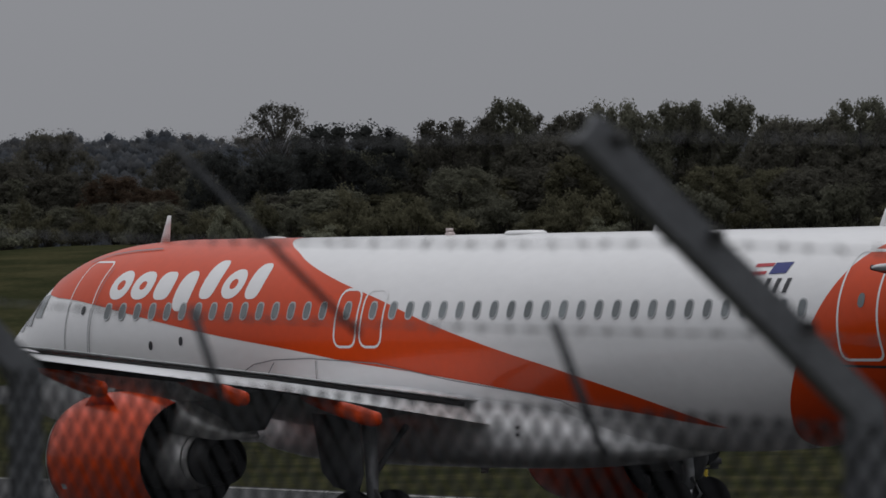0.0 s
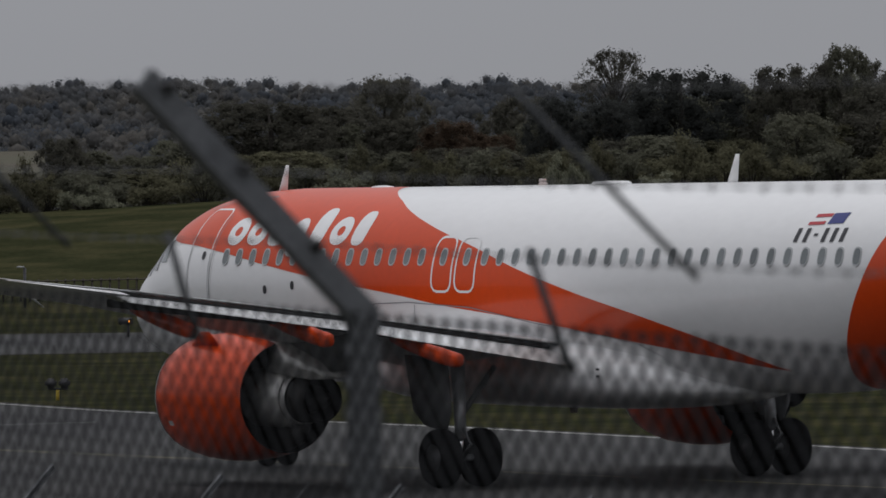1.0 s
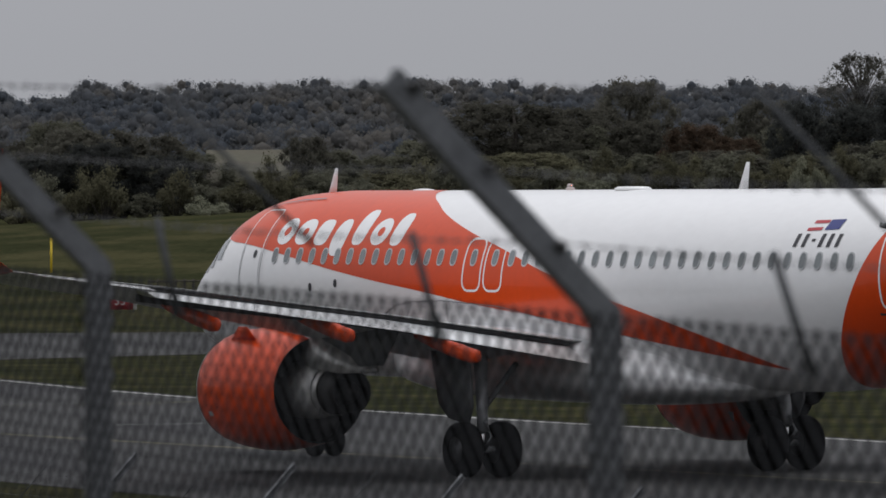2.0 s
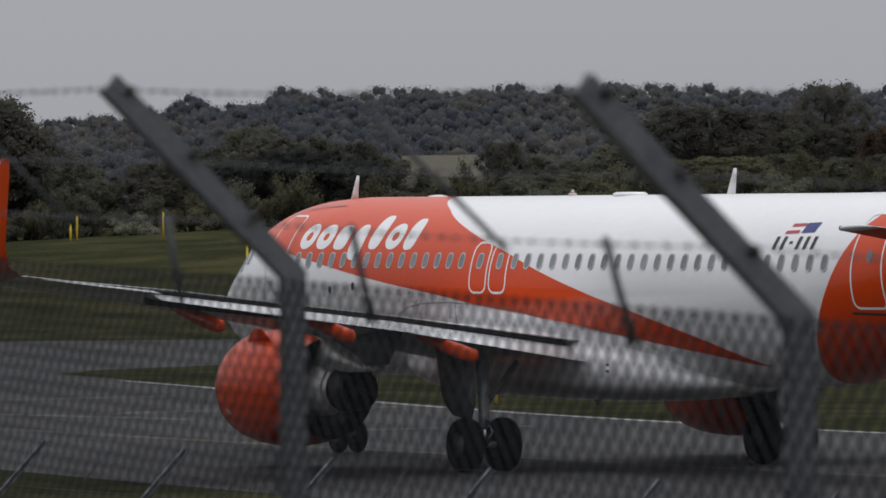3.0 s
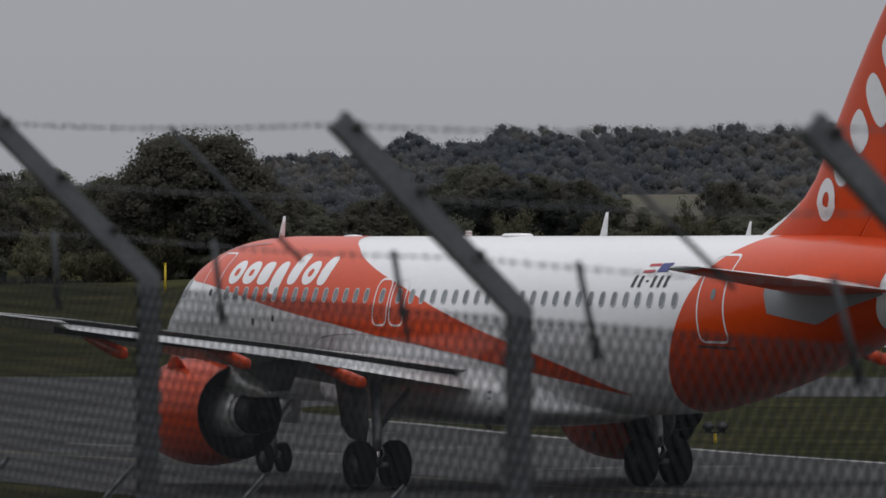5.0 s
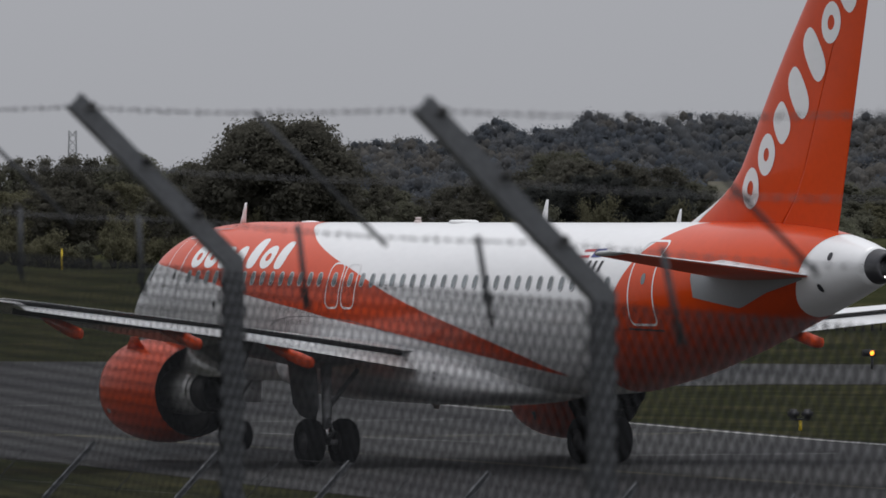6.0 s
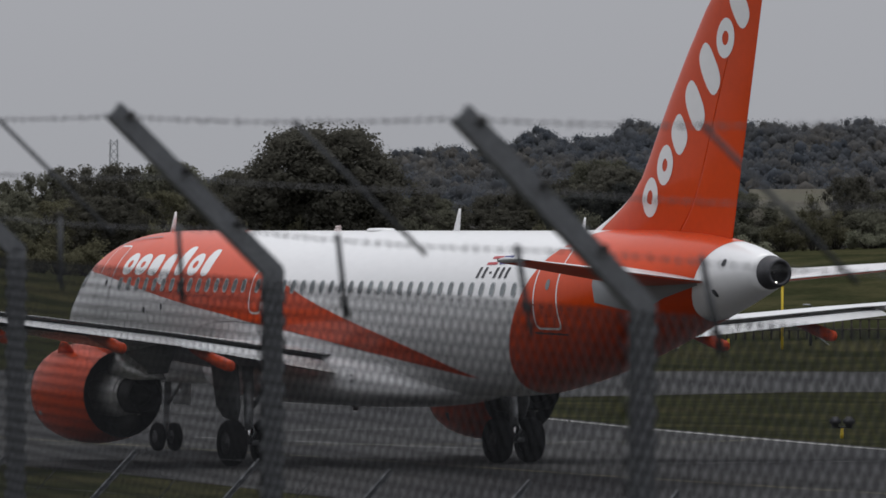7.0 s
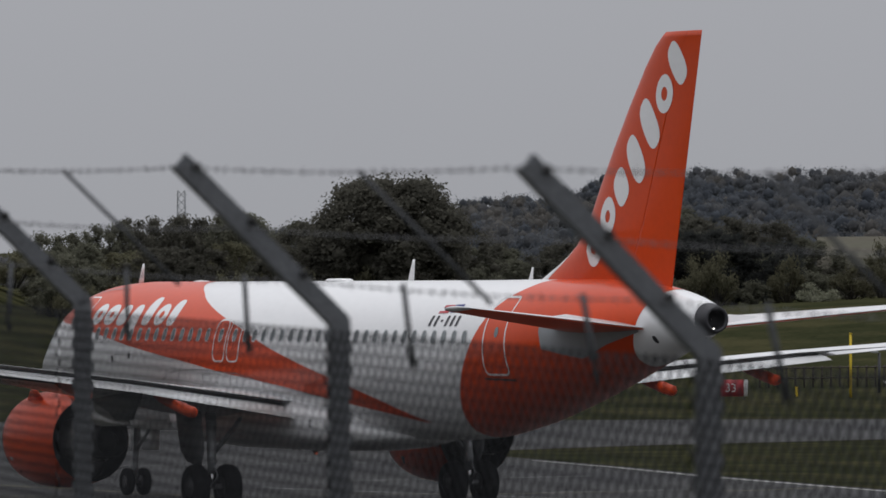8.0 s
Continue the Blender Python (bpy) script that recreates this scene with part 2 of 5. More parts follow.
def terrain(x, y):
    near = 3.0 + 0.86 * (1 - smoothstep(0, 9, abs(y))) + 0.018 * (y - 13.8)
    z = GROUND + (near - GROUND) * (1 - smoothstep(36, 76, y))
    z += smoothstep(322, 425, y) * crest(x, y)
    if y > 640:
        az, d = math.degrees(math.atan2(x, y)), math.hypot(x, y)
        wood = EYE.z + d * math.tan(radians(canopy(az, d))) - 10.0
        z += (max(z, wood) - z) * smoothstep(640, 760, y) * smoothstep(16, 12, abs(az))
    return z


def grid_mesh(xs, ys, height):
    bm = bmesh.new()
    vs = [[bm.verts.new((x, y, height(x, y))) for x in xs] for y in ys]
    for a, b in zip(vs, vs[1:]):
        for i in range(len(xs) - 1):
            bm.faces.new((a[i], a[i + 1], b[i + 1], b[i]))
    return bm


gx = [-4000, -2000, -900, -500, -300, -200] + list(range(-140, 141, 7)) + [200, 300, 500, 900, 2000, 4000]
gy = [-3000, -800, -200, -60, -20, -8, -3, 0, 3, 6, 9, 13, 18, 24, 30, 36, 42, 48, 54, 60, 66, 72, 78, 90, 120, 200, 300] + \
     list(range(322, 440, 6)) + [470, 520, 580, 640] + list(range(720, 1600, 80)) + [1800, 2400, 4500]
tagged(part("ground", grid_mesh(gx, gy, terrain), M["grass"]), "rough olive-brown airfield grass", "ground", kind="structure")


def field_mesh(az0, az1, d0, d1, n=16):
    """Sloping field between two bearings and two distances, level with the foot of the wood's crowns."""
    bm = bmesh.new()
    rows = []
    for j in range(n + 1):
        d = d0 + (d1 - d0) * j / n
        pts = []
        for i in range(n + 1):
            az = az0 + (az1 - az0) * i / n
            pts.append(bm.verts.new((d * math.sin(radians(az)), d * math.cos(radians(az)), EYE.z + d * math.tan(radians(canopy(az, 700) - 0.06 + 0.17 * j / n)))))
        rows.append(pts)
    for a, b in zip(rows, rows[1:]):
        for i in range(n):
            bm.faces.new((a[i], a[i + 1], b[i + 1], b[i]))
    rim = rows[0] + [r[-1] for r in rows[1:]] + rows[-1][-2::-1] + [r[0] for r in rows[-2:0:-1]]
    foot = [bm.verts.new((v.co.x, v.co.y, min(terrain(v.co.x, v.co.y), v.co.z) - 1.0)) for v in rim]      # banked sides
    for i in range(len(rim)):
        j = (i + 1) % len(rim)
        bm.faces.new((rim[j], rim[i], foot[i], foot[j]))
    bmesh.ops.recalc_face_normals(bm, faces=bm.faces)
    return bm


tagged(part("stubble_field", field_mesh(0.2, 0.86, 690, 752), M["stubble"]), "pale dry stubble field on the slope before the woods", "field", kind="structure")


def slab(name, outline, z, mat, label, category, thick=0.03, parent=None):
    bm = bmesh.new()
    top = [bm.verts.new((x, y, z)) for x, y in outline]
    low = [bm.verts.new((x, y, z - thick)) for x, y in outline]
    bm.faces.new(top)
    for i in range(len(top)):
        j = (i + 1) % len(top)
        bm.faces.new((top[i], low[i], low[j], top[j]))
    bmesh.ops.recalc_face_normals(bm, faces=bm.faces)
    bmesh.ops.triangulate(bm, faces=[f for f in bm.faces if len(f.verts) > 4])
    ob = part(name, bm, mat, parent, smooth=False)
    return tagged(ob, label, category, kind="structure") if not parent else ob


EDGE = [(47.72, 85.29), (34.52, 122.86), (23.35, 155.36), (18.28, 168.56), (13.2, 181.25), (10.15, 187.34), (7.62, 193.43), (4.57, 201.05), (1.02, 212.22), (-2.03, 221.86), (-5.08, 233.54), (-8.12, 243.7)]
NEAR = [(5.08, 128.96), (-2.03, 144.19), (-6.09, 153.83), (-10.15, 163.99), (-15.23, 177.7), (-30.46, 206.13), (-60.92, 249.79)]
slab("taxiway", NEAR[::-1] + [(22.34, 82.25)] + EDGE + [(-11.17, 253.85), (-10.15, 259.94), (-6.09, 267.05), (3.05, 278.22), (40.62, 288.37), (162.46, 300.56), (162.46, 341.17), (3.05, 323.91), (-16.25, 319.85), (-91.39, 310.71), (-91.39, 294.47)],
     GROUND + 0.012, M["asphalt"], "worn dark grey asphalt taxiway and junction", "taxiway")


def strip(points, width, z=GROUND + 0.018):
    """Painted line along points, as one thin raised band."""
    bm = bmesh.new()
    rows = []
    for i, p in enumerate(points):
        a, b = Vector(points[max(i - 1, 0)]), Vector(points[min(i + 1, len(points) - 1)])
        n = Vector((-(b - a).y, (b - a).x)).normalized() * width / 2
        rows.append((bm.verts.new((p[0] + n.x, p[1] + n.y, z)), bm.verts.new((p[0] - n.x, p[1] - n.y, z))))
    for a, b in zip(rows, rows[1:]):
        bm.faces.new((a[0], b[0], b[1], a[1]))
    bmesh.ops.recalc_face_normals(bm, faces=bm.faces)
    return bm


tagged(part("edge_line", strip([(x - 0.5, y - 0.3) for x, y in EDGE], 0.32), M["whiteline"]), "worn white painted taxiway edge line", "marking", kind="structure")
tagged(part("centre_line", strip([(30.46, 118.8), (13.71, 146.62), (5.69, 160.43), (-1.83, 173.84), (-8.73, 187.14), (-20.31, 207.14), (-40.62, 241.67)], 0.2), M["yellowline"]),
       "faded yellow taxiway centre line", "marking", kind="structure")
tagged(part("lead_line", strip([(-30.46, 199.02), (-18.28, 201.05), (-8.12, 202.57), (-1.02, 206.13), (1.02, 209.17)], 0.18), M["yellowline"]),
       "faded curved lead-off line on the asphalt", "marking", kind="structure")


for pts in ([(-15.23, 209.17), (-9.14, 201.56), (-5.08, 196.99)], [(-7.11, 204.1), (-2.03, 207.65)], [(-22.34, 235.57), (-12.18, 241.67)], [(4.06, 188.86), (-2.03, 185.82)], [(-13.2, 217.3), (-6.09, 222.37)]):
    tagged(part("joint_line", strip(pts, 0.14, GROUND + 0.017), M["whiteline"]), "pale sealed joint in the asphalt", "marking", kind="structure")


# ---------------------------------------------------------------- aircraft
S_K = [0, 0.1, 0.3, 0.8, 1.5, 2.2, 3, 4, 5, 6, 6.6, 24, 26, 28, 30, 32, 34, 35.5, 36.5, 37.2, 37.42]
TOP = cubic(S_K, [3.22, 3.48, 3.72, 4.1, 4.46, 4.86, 5.36, 5.65, 5.78, 5.83, 5.85, 5.85, 5.85, 5.86, 5.87, 5.87, 5.79, 5.63, 5.45, 5.25, 5.17])
BOT = cubic(S_K, [3.18, 2.95, 2.75, 2.45, 2.2, 2.05, 1.92, 1.83, 1.78, 1.76, 1.76, 1.76, 1.84, 2.12, 2.55, 3.05, 3.6, 4.0, 4.3, 4.52, 4.6])
HALF = cubic(S_K, [0.02, 0.27, 0.5, 0.88, 1.22, 1.46, 1.68, 1.84, 1.93, 1.965, 1.975, 1.975, 1.97, 1.92, 1.79, 1.52, 1.15, 0.85, 0.62, 0.42, 0.3])
AFT = 17.71                                   # main gear, metres behind the nose tip


def hull(s, th, side=1, out=0.0):
    """Point of the fuselage skin, s metres behind the nose, th degrees down from the crown."""
    t, b, w = TOP(s), BOT(s), HALF(s)
    c, r, a = (t + b) / 2, (t - b) / 2, radians(th)
    return Vector((AFT - s, side * (w + out) * math.sin(a), c + (r + out) * math.cos(a)))


def angle_at(s, z):
    t, b = TOP(s), BOT(s)
    return math.degrees(math.acos(max(-1, min(1, (z - (t + b) / 2) / ((t - b) / 2)))))


def skin_patch(rows, out, side=1):
    """Paint field on the skin: rows of (s, th) points."""
    bm = bmesh.new()
    vs = [[bm.verts.new(hull(s, th, side, out)) for s, th in r] for r in rows]
    for a, b in zip(vs, vs[1:]):
        for i in range(len(a) - 1):
            bm.faces.new((a[i], a[i + 1], b[i + 1], b[i]) if side > 0 else (a[i], b[i], b[i + 1], a[i + 1]))
    bmesh.ops.remove_doubles(bm, verts=bm.verts, dist=0.0005)
    return bm


def ribbon(pts, width, out, side=1):
    """Painted outline along (s, z) points on the skin."""
    dense = []
    for a, b in zip(pts, pts[1:]):
        k = max(2, int(max(abs(a[0] - b[0]), abs(a[1] - b[1])) / 0.12))
        dense += [(a[0] + (b[0] - a[0]) * i / k, a[1] + (b[1] - a[1]) * i / k) for i in range(k)]
    dense.append(pts[-1])
    rows = []
    for i, p in enumerate(dense):
        a, b = dense[max(i - 1, 0)], dense[min(i + 1, len(dense) - 1)]
        d = math.hypot(b[0] - a[0], b[1] - a[1]) or 1
        nx, nz = -(b[1] - a[1]) / d * width / 2, (b[0] - a[0]) / d * width / 2
        rows.append([(p[0] + nx, angle_at(p[0], p[1] + nz)), (p[0] - nx, angle_at(p[0], p[1] - nz))])
    bm = skin_patch(rows, out, side)
    bmesh.ops.recalc_face_normals(bm, faces=bm.faces)
    return bm


def rounded(s0, s1, z0, z1, r, lean=0.0):
    """Closed outline of a rounded door in (s, z)."""
    pts = []
    for cx, cz, a0 in ((s1 - r, z1 - r, 0), (s0 + r, z1 - r, 90), (s0 + r, z0 + r, 180), (s1 - r, z0 + r, 270)):
        for k in range(4):
            a = radians(a0 + 30 * k)
            pts.append((cx + r * math.cos(a) + lean * (cz - z0), cz + r * math.sin(a)))
    return pts + pts[:1]


def blob(place, cs, cz, rx, rz, slant, power=2.4, hole=0.0, rings=3, sides=22, off=(0, 0)):
    """Rounded slanted mark on a surface; place maps (s, z) to a point. A hole leaves a ring."""
    bm = bmesh.new()
    vs = []
    for k in range(rings + 1):
        q = hole + (1 - hole) * k / rings if hole else max(0.02, k / rings)
        row = []
        for i in range(sides):
            a = i * math.tau / sides
            x = math.copysign(abs(math.cos(a)) ** (2 / power), math.cos(a)) * rx * q
            z = math.copysign(abs(math.sin(a)) ** (2 / power), math.sin(a)) * rz * q
            if hole:
                x, z = x + off[0] * (1 - (q - hole) / (1 - hole)) * rx, z + off[1] * (1 - (q - hole) / (1 - hole)) * rz
            row.append(bm.verts.new(place(cs + x + slant * z, cz + z)))
        vs.append(row)
    for a, b in zip(vs, vs[1:]):
        for i in range(sides):
            bm.faces.new((a[i], b[i], b[(i + 1) % sides], a[(i + 1) % sides]))
    if not hole:
        bm.faces.new(vs[0])
    bmesh.ops.recalc_face_normals(bm, faces=bm.faces)
    return bm


def airfoil(n=14, t=0.12):
    """Unit airfoil, x from 0 at the nose to 1, upper side first."""
    def th(x):
        return 5 * t * (0.2969 * math.sqrt(x) - 0.126 * x - 0.3516 * x * x + 0.2843 * x ** 3 - 0.1036 * x ** 4)
    xs = [(1 - math.cos(math.pi * k / n)) / 2 for k in range(n + 1)]
    return [(x, th(x) + 0.0015) for x in xs[::-1]] + [(x, -th(x) * 0.8 - 0.0015) for x in xs[1:]]


def foil_ring(s0, s1, y, z0, z1, t):
    """Wing section at y: leading edge at s0, z0, trailing edge at s1, z1."""
    c = s1 - s0
    return [(AFT - (s0 + c * x), y, z0 + (z1 - z0) * x + c * zz) for x, zz in airfoil(t=t)]


plane = empty("airliner", pose(0, 0, 0), "white and orange twin-engined airliner taxiing on asphalt", "airliner")

# fuselage skin
rings_s = [0.005, 0.02, 0.05, 0.1, 0.18, 0.3, 0.5, 0.8, 1.1, 1.5, 1.9, 2.3, 2.7, 3.1, 3.6, 4.2, 5, 6, 7, 9, 12, 15, 18, 21, 24, 25, 26, 27, 28,
           29, 30, 31, 32, 33, 34, 34.8, 35.5, 36, 36.5, 36.9, 37.1]
part("fuselage", loft([[hull(s, k * 360 / 64) for k in range(64)] for s in rings_s]), M["white"], plane, "glossy white fuselage skin")

# orange fields: front flash and tail
up_th = [0, 14, 24, 32, 38, 45, 55, 67, 79, 92, 106, 121, 131, 141]
UPPER = cubic(up_th, [10.4, 10.65, 11.1, 11.65, 12.05, 12.65, 13.75, 15.4, 16.95, 18.95, 21.3, 23.38, 24.4, 25.2])
lo_th = [0, 30, 50, 58, 64, 69, 79, 87, 94, 101, 106, 111, 118, 127, 131, 141]
LOWER = cubic(lo_th, [2.95, 3.0, 3.2, 3.75, 4.8, 5.85, 8.1, 10.3, 12.6, 14.6, 16.5, 18.1, 20.0, 22.3, 23.3, 25.15])
AFT_F = cubic([0, 18, 25, 42, 51, 70, 92, 112, 134, 160, 180], [30.4, 29.85, 29.78, 29.38, 29.14, 28.74, 28.28, 27.77, 27.19, 26.66, 26.5])
AFT_B = cubic([0, 21, 52, 82, 106, 147, 180], [35.7, 35.65, 35.47, 35.25, 35.05, 34.67, 34.5])


def field(lo, hi, th0, th1, nth=60, ns=60):
    return [[(lo(th) + (hi(th) - lo(th)) * i / ns, th) for i in range(ns + 1)] for th in [th0 + (th1 - th0) * k / nth for k in range(nth + 1)]]


for side in (1, -1):
    part("front_orange_flash", skin_patch(field(LOWER, UPPER, 0, 141), 0.005, side), M["orange"], plane, "orange painted flash tapering aft")
    part("rear_orange_field", skin_patch(field(AFT_F, AFT_B, 0, 180), 0.005, side), M["orange"], plane, "orange painted tail section")

# belly fairing
fair = []
for s, hw, top, bot in ((10.2, 0.9, 2.3, 1.72), (10.9, 1.75, 3.05, 1.6), (11.8, 2.0, 3.36, 1.48), (13.5, 2.06, 3.4, 1.4), (16, 2.08, 3.26, 1.38), (18, 2.08, 2.98, 1.38),
                        (19.5, 2.03, 2.8, 1.4), (20.8, 1.86, 2.58, 1.48), (21.8, 1.4, 2.2, 1.6), (22.8, 0.7, 1.9, 1.74)):
    c, r = (top + bot) / 2, (top - bot) / 2
    fair.append([(AFT - s, math.copysign(abs(math.sin(a)) ** 0.7, math.sin(a)) * hw, c + math.copysign(abs(math.cos(a)) ** 0.7, math.cos(a)) * r)
                 for a in [k * math.tau / 40 for k in range(40)]])
part("belly_fairing", loft(fair), M["white"], plane, "grey-white belly fairing")

for side in (1, -1):
    for name, pts in (("fairing_seam", [(10.8, 3.2), (11.3, 3.38), (12.0, 3.47), (13.2, 3.5), (15.4, 3.41), (17.66, 3.1), (20.0, 2.86), (20.86, 2.73), (21.4, 2.5), (21.8, 2.2)]),
                      ("skin_seam", [(4.2, 5.4), (4.9, 5.56), (5.7, 5.63), (6.6, 5.66)]), ("skin_seam", [(5.56, 3.5), (5.56, 5.3)]),
                      ("wing_seam", [(11.6, 3.1), (12.0, 3.42)]), ("wing_seam", [(13.3, 3.1), (13.4, 3.46)])):
        part(name, ribbon(pts, 0.02, 0.03, side), M["line"], plane)

for side in (1, -1):
    for z0 in (2.22, 2.08):
        part("drain_port", box((AFT - 19.95, side * 2.03 - 0.02, z0 - 0.025), (AFT - 19.87, side * 2.03 + 0.02, z0 + 0.025), 0.008), M["letter"], plane, "small dark drain port")

# cabin windows
WZ = 4.42


def window_meshes():
    out = []
    for rx, rz, depth, ring in ((0.125, 0.19, 0.012, True), (0.097, 0.158, 0.016, False)):
        bm = bmesh.new()
        pts = [(rx * math.copysign(abs(math.cos(a)) ** 0.75, math.cos(a)), rz * math.copysign(abs(math.sin(a)) ** 0.75, math.sin(a)))
               for a in [k * math.tau / 16 for k in range(16)]]
        base = [[bm.verts.new((x, z, d)) for x, z in pts] for d in (-0.02, depth)]
        for i in range(16):
            bm.faces.new((base[0][i], base[0][(i + 1) % 16], base[1][(i + 1) % 16], base[1][i]))
        bm.faces.new(base[1])
        me = bpy.data.meshes.new("cabin_window")
        bm.to_mesh(me)
        bm.free()
        me.materials.append(M["rim"] if ring else M["glass"])
        out.append(me)
    return out


WIN_RIM, WIN_PANE = window_meshes()


def skin_pose(s, z, side, out=0.0):
    """Frame on the skin: x aft, y up along the skin, z outwards."""
    th = angle_at(s, z)
    p = hull(s, th, side, out)
    ax = (hull(s + 0.05, angle_at(s + 0.05, z), side) - hull(s - 0.05, angle_at(s - 0.05, z), side)).normalized()
    ay = (hull(s, th - 1, side) - hull(s, th + 1, side)).normalized()
    az = ax.cross(ay)
    if az.y * side < 0:
        ax, az = -ax, -az
    m = Matrix((ax, ay, az)).transposed().to_4x4()
    m.translation = p
    return m


win_s = [6.1 + 0.533 * k for k in range(15)] + [14.37, 15.21] + [15.85 + 0.5335 * k for k in range(24)]
for side in (1, -1):
    for s in win_s:
        w = part("cabin_window", WIN_RIM, None, plane)
        w.matrix_basis = skin_pose(s, WZ, side)
        part("pane", WIN_PANE, None, w)

# doors, hatches and their painted outlines
for side in (1, -1):
    part("front_door_outline", ribbon(rounded(4.55, 5.5, 3.45, 5.42, 0.14, -0.06), 0.035, 0.009, side), M["white"], plane, "thin white outline of the front door")
    part("front_door_step", ribbon([(4.5, 4.62), (4.56, 3.47), (5.47, 3.47), (5.42, 4.5)], 0.03, 0.012, side), M["rim"], plane, "grey lower outline of the front door")
    part("exit_outline", ribbon(rounded(14.02, 14.72, 3.72, 4.82, 0.2), 0.05, 0.010, side), M["white"], plane, "white outline of the overwing exit")
    part("exit_outline", ribbon(rounded(14.86, 15.56, 3.72, 4.82, 0.2), 0.05, 0.010, side), M["white"], plane, "white outline of the overwing exit")
    part("rear_door_outline", ribbon(rounded(29.1, 30.1, 3.5, 5.42, 0.16, -0.03), 0.05, 0.010, side), M["white"], plane, "white outline of the rear door")
    part("rear_door_window", blob(lambda s, z: hull(s, angle_at(s, z), side, 0.014), 29.65, 4.55, 0.09, 0.13, 0), M["glass"], plane)
    for s, z in ((7.76, 3.74), (8.82, 3.83), (5.15, 4.45), (36.1, 5.1), (35.7, 4.4)):
        part("skin_port", blob(lambda s_, z_: hull(s_, angle_at(s_, z_), side, 0.008), s, z, 0.07, 0.09, 0), M["letter"], plane, "small dark skin port")
    corners = [(31.5, 4.55), (31.58, 4.15), (33.0, 3.92), (34.0, 4.28), (35.25, 4.58)]

    def lo_z(q):
        for (s0, z0), (s1, z1) in zip(corners, corners[1:]):
            if q <= s1:
                return z0 + (z1 - z0) * (q - s0) / (s1 - s0)
        return 4.58
    plate_s = [31.5, 31.58] + [31.58 + 3.67 * q / 24 for q in range(1, 25)]
    part("stabiliser_plate", skin_patch([[(q, angle_at(q, lo_z(q) + (4.72 - lo_z(q)) * k / 9)) for k in range(10)] for q in plate_s], 0.02, side),
         M["plate"], plane, "bare grey plate under the tailplane")
    # dark ribbon painted for the small shadow of the door step
    part("door_sill", ribbon([(28.95, 3.4), (30.2, 3.37)], 0.045, 0.012, side), M["dark"], plane, "dark strip painted as the rear door step's shadow")
    # cockpit side glazing
    for s0, s1, z0, z1 in ((1.55, 2.15, 4.0, 4.42), (2.25, 2.8, 4.12, 4.72), (2.9, 3.3, 4.3, 4.78)):
        part("cockpit_window", skin_patch([[(s0 + (s1 - s0) * i / 5, angle_at(s0 + (s1 - s0) * i / 5, z0 + (z1 - z0 - 0.06 * (5 - i) / 5) * k / 5)) for k in range(6)] for i in range(6)], 0.010, side), M["glass"], plane)
    # airline mark as plain slanted shapes, registration as bars, two flags
    on = (lambda q: lambda s, z: hull(s, angle_at(s, z), q, 0.010))(side)
    lean = 0.04
    for cs, cz, rx, rz, hole, pw in ((6.25, 4.95, 0.36, 0.29, 0.34, 2.1), (7.05, 4.94, 0.36, 0.28, 0.3, 2.3), (7.83, 4.93, 0.3, 0.28, 0, 3.0), (8.6, 4.82, 0.29, 0.4, 0, 2.6),
                                     (9.4, 5.04, 0.27, 0.38, 0, 3.0), (10.22, 4.95, 0.36, 0.29, 0.34, 2.1), (10.98, 5.0, 0.26, 0.35, 0, 3.0)):
        part("airline_mark", blob(on, cs, cz, rx, rz, lean, pw, hole), M["white"], plane, "white rounded shape of the airline mark")
    for k in range(6):
        s0 = 26.02 + 0.285 * k
        if k == 2:
            z0, z1 = 4.8, 4.85
        else:
            z0, z1 = 4.69, 4.95
        part("registration_bar", skin_patch([[(s0 + 0.12 * i / 2 + 0.1 * (z0 + (z1 - z0) * q / 3 - 4.69), angle_at(s0, z0 + (z1 - z0) * q / 3)) for i in range(3)] for q in range(4)], 0.009, side), M["letter"], plane, "dark bar")
    for s0, s1, z0, z1, mt in ((26.33, 26.83, 5.17, 5.23, "red"), (26.26, 26.76, 5.03, 5.09, "red"), (26.86, 27.34, 5.03, 5.23, "blue")):
        part("flag_field", skin_patch([[(s0 + (s1 - s0) * i / 3 + 0.25 * (z0 + (z1 - z0) * q / 3 - 5.03), angle_at(27, z0 + (z1 - z0) * q / 3)) for i in range(4)] for q in range(4)], 0.009, side), M[mt], plane)


def blade(s, h, chord, t=0.05):
    z = TOP(s) - 0.05
    rings = []
    for k in range(4):
        q = k / 3
        c = chord * (1 - 0.65 * q)
        s0 = s - chord / 2 + 0.85 * chord * q
        rings.append([(AFT - (s0 + c * x), y * t * (1 - 0.5 * q), z + h * q) for x, y in ((0, 0), (0.3, 0.5), (1, 0.08), (1, -0.08), (0.3, -0.5))])
    return loft(rings)


for s, h, c in ((5.43, 0.6, 0.36), (21.66, 0.6, 0.36), (28.15, 0.36, 0.24)):
    part("blade_antenna", blade(s, h, c), M["white"], plane, "white swept blade antenna")
part("satellite_dome", loft([[(AFT - 17.6 - 0.55 * q * math.cos(a), 0.32 * q * math.sin(a), 5.83 + z) for a in [k * math.tau / 20 for k in range(20)]]
                             for q, z in ((1, 0), (0.95, 0.05), (0.8, 0.08), (0.2, 0.085))]), M["white"], plane, "low white dome on the crown")
part("front_dome", loft([[(AFT - 9.3 - 0.35 * q * math.cos(a), 0.2 * q * math.sin(a), 5.83 + z) for a in [k * math.tau / 16 for k in range(16)]]
                         for q, z in ((1, 0), (0.9, 0.04), (0.3, 0.06))]), M["white"], plane)
LAMPS = []
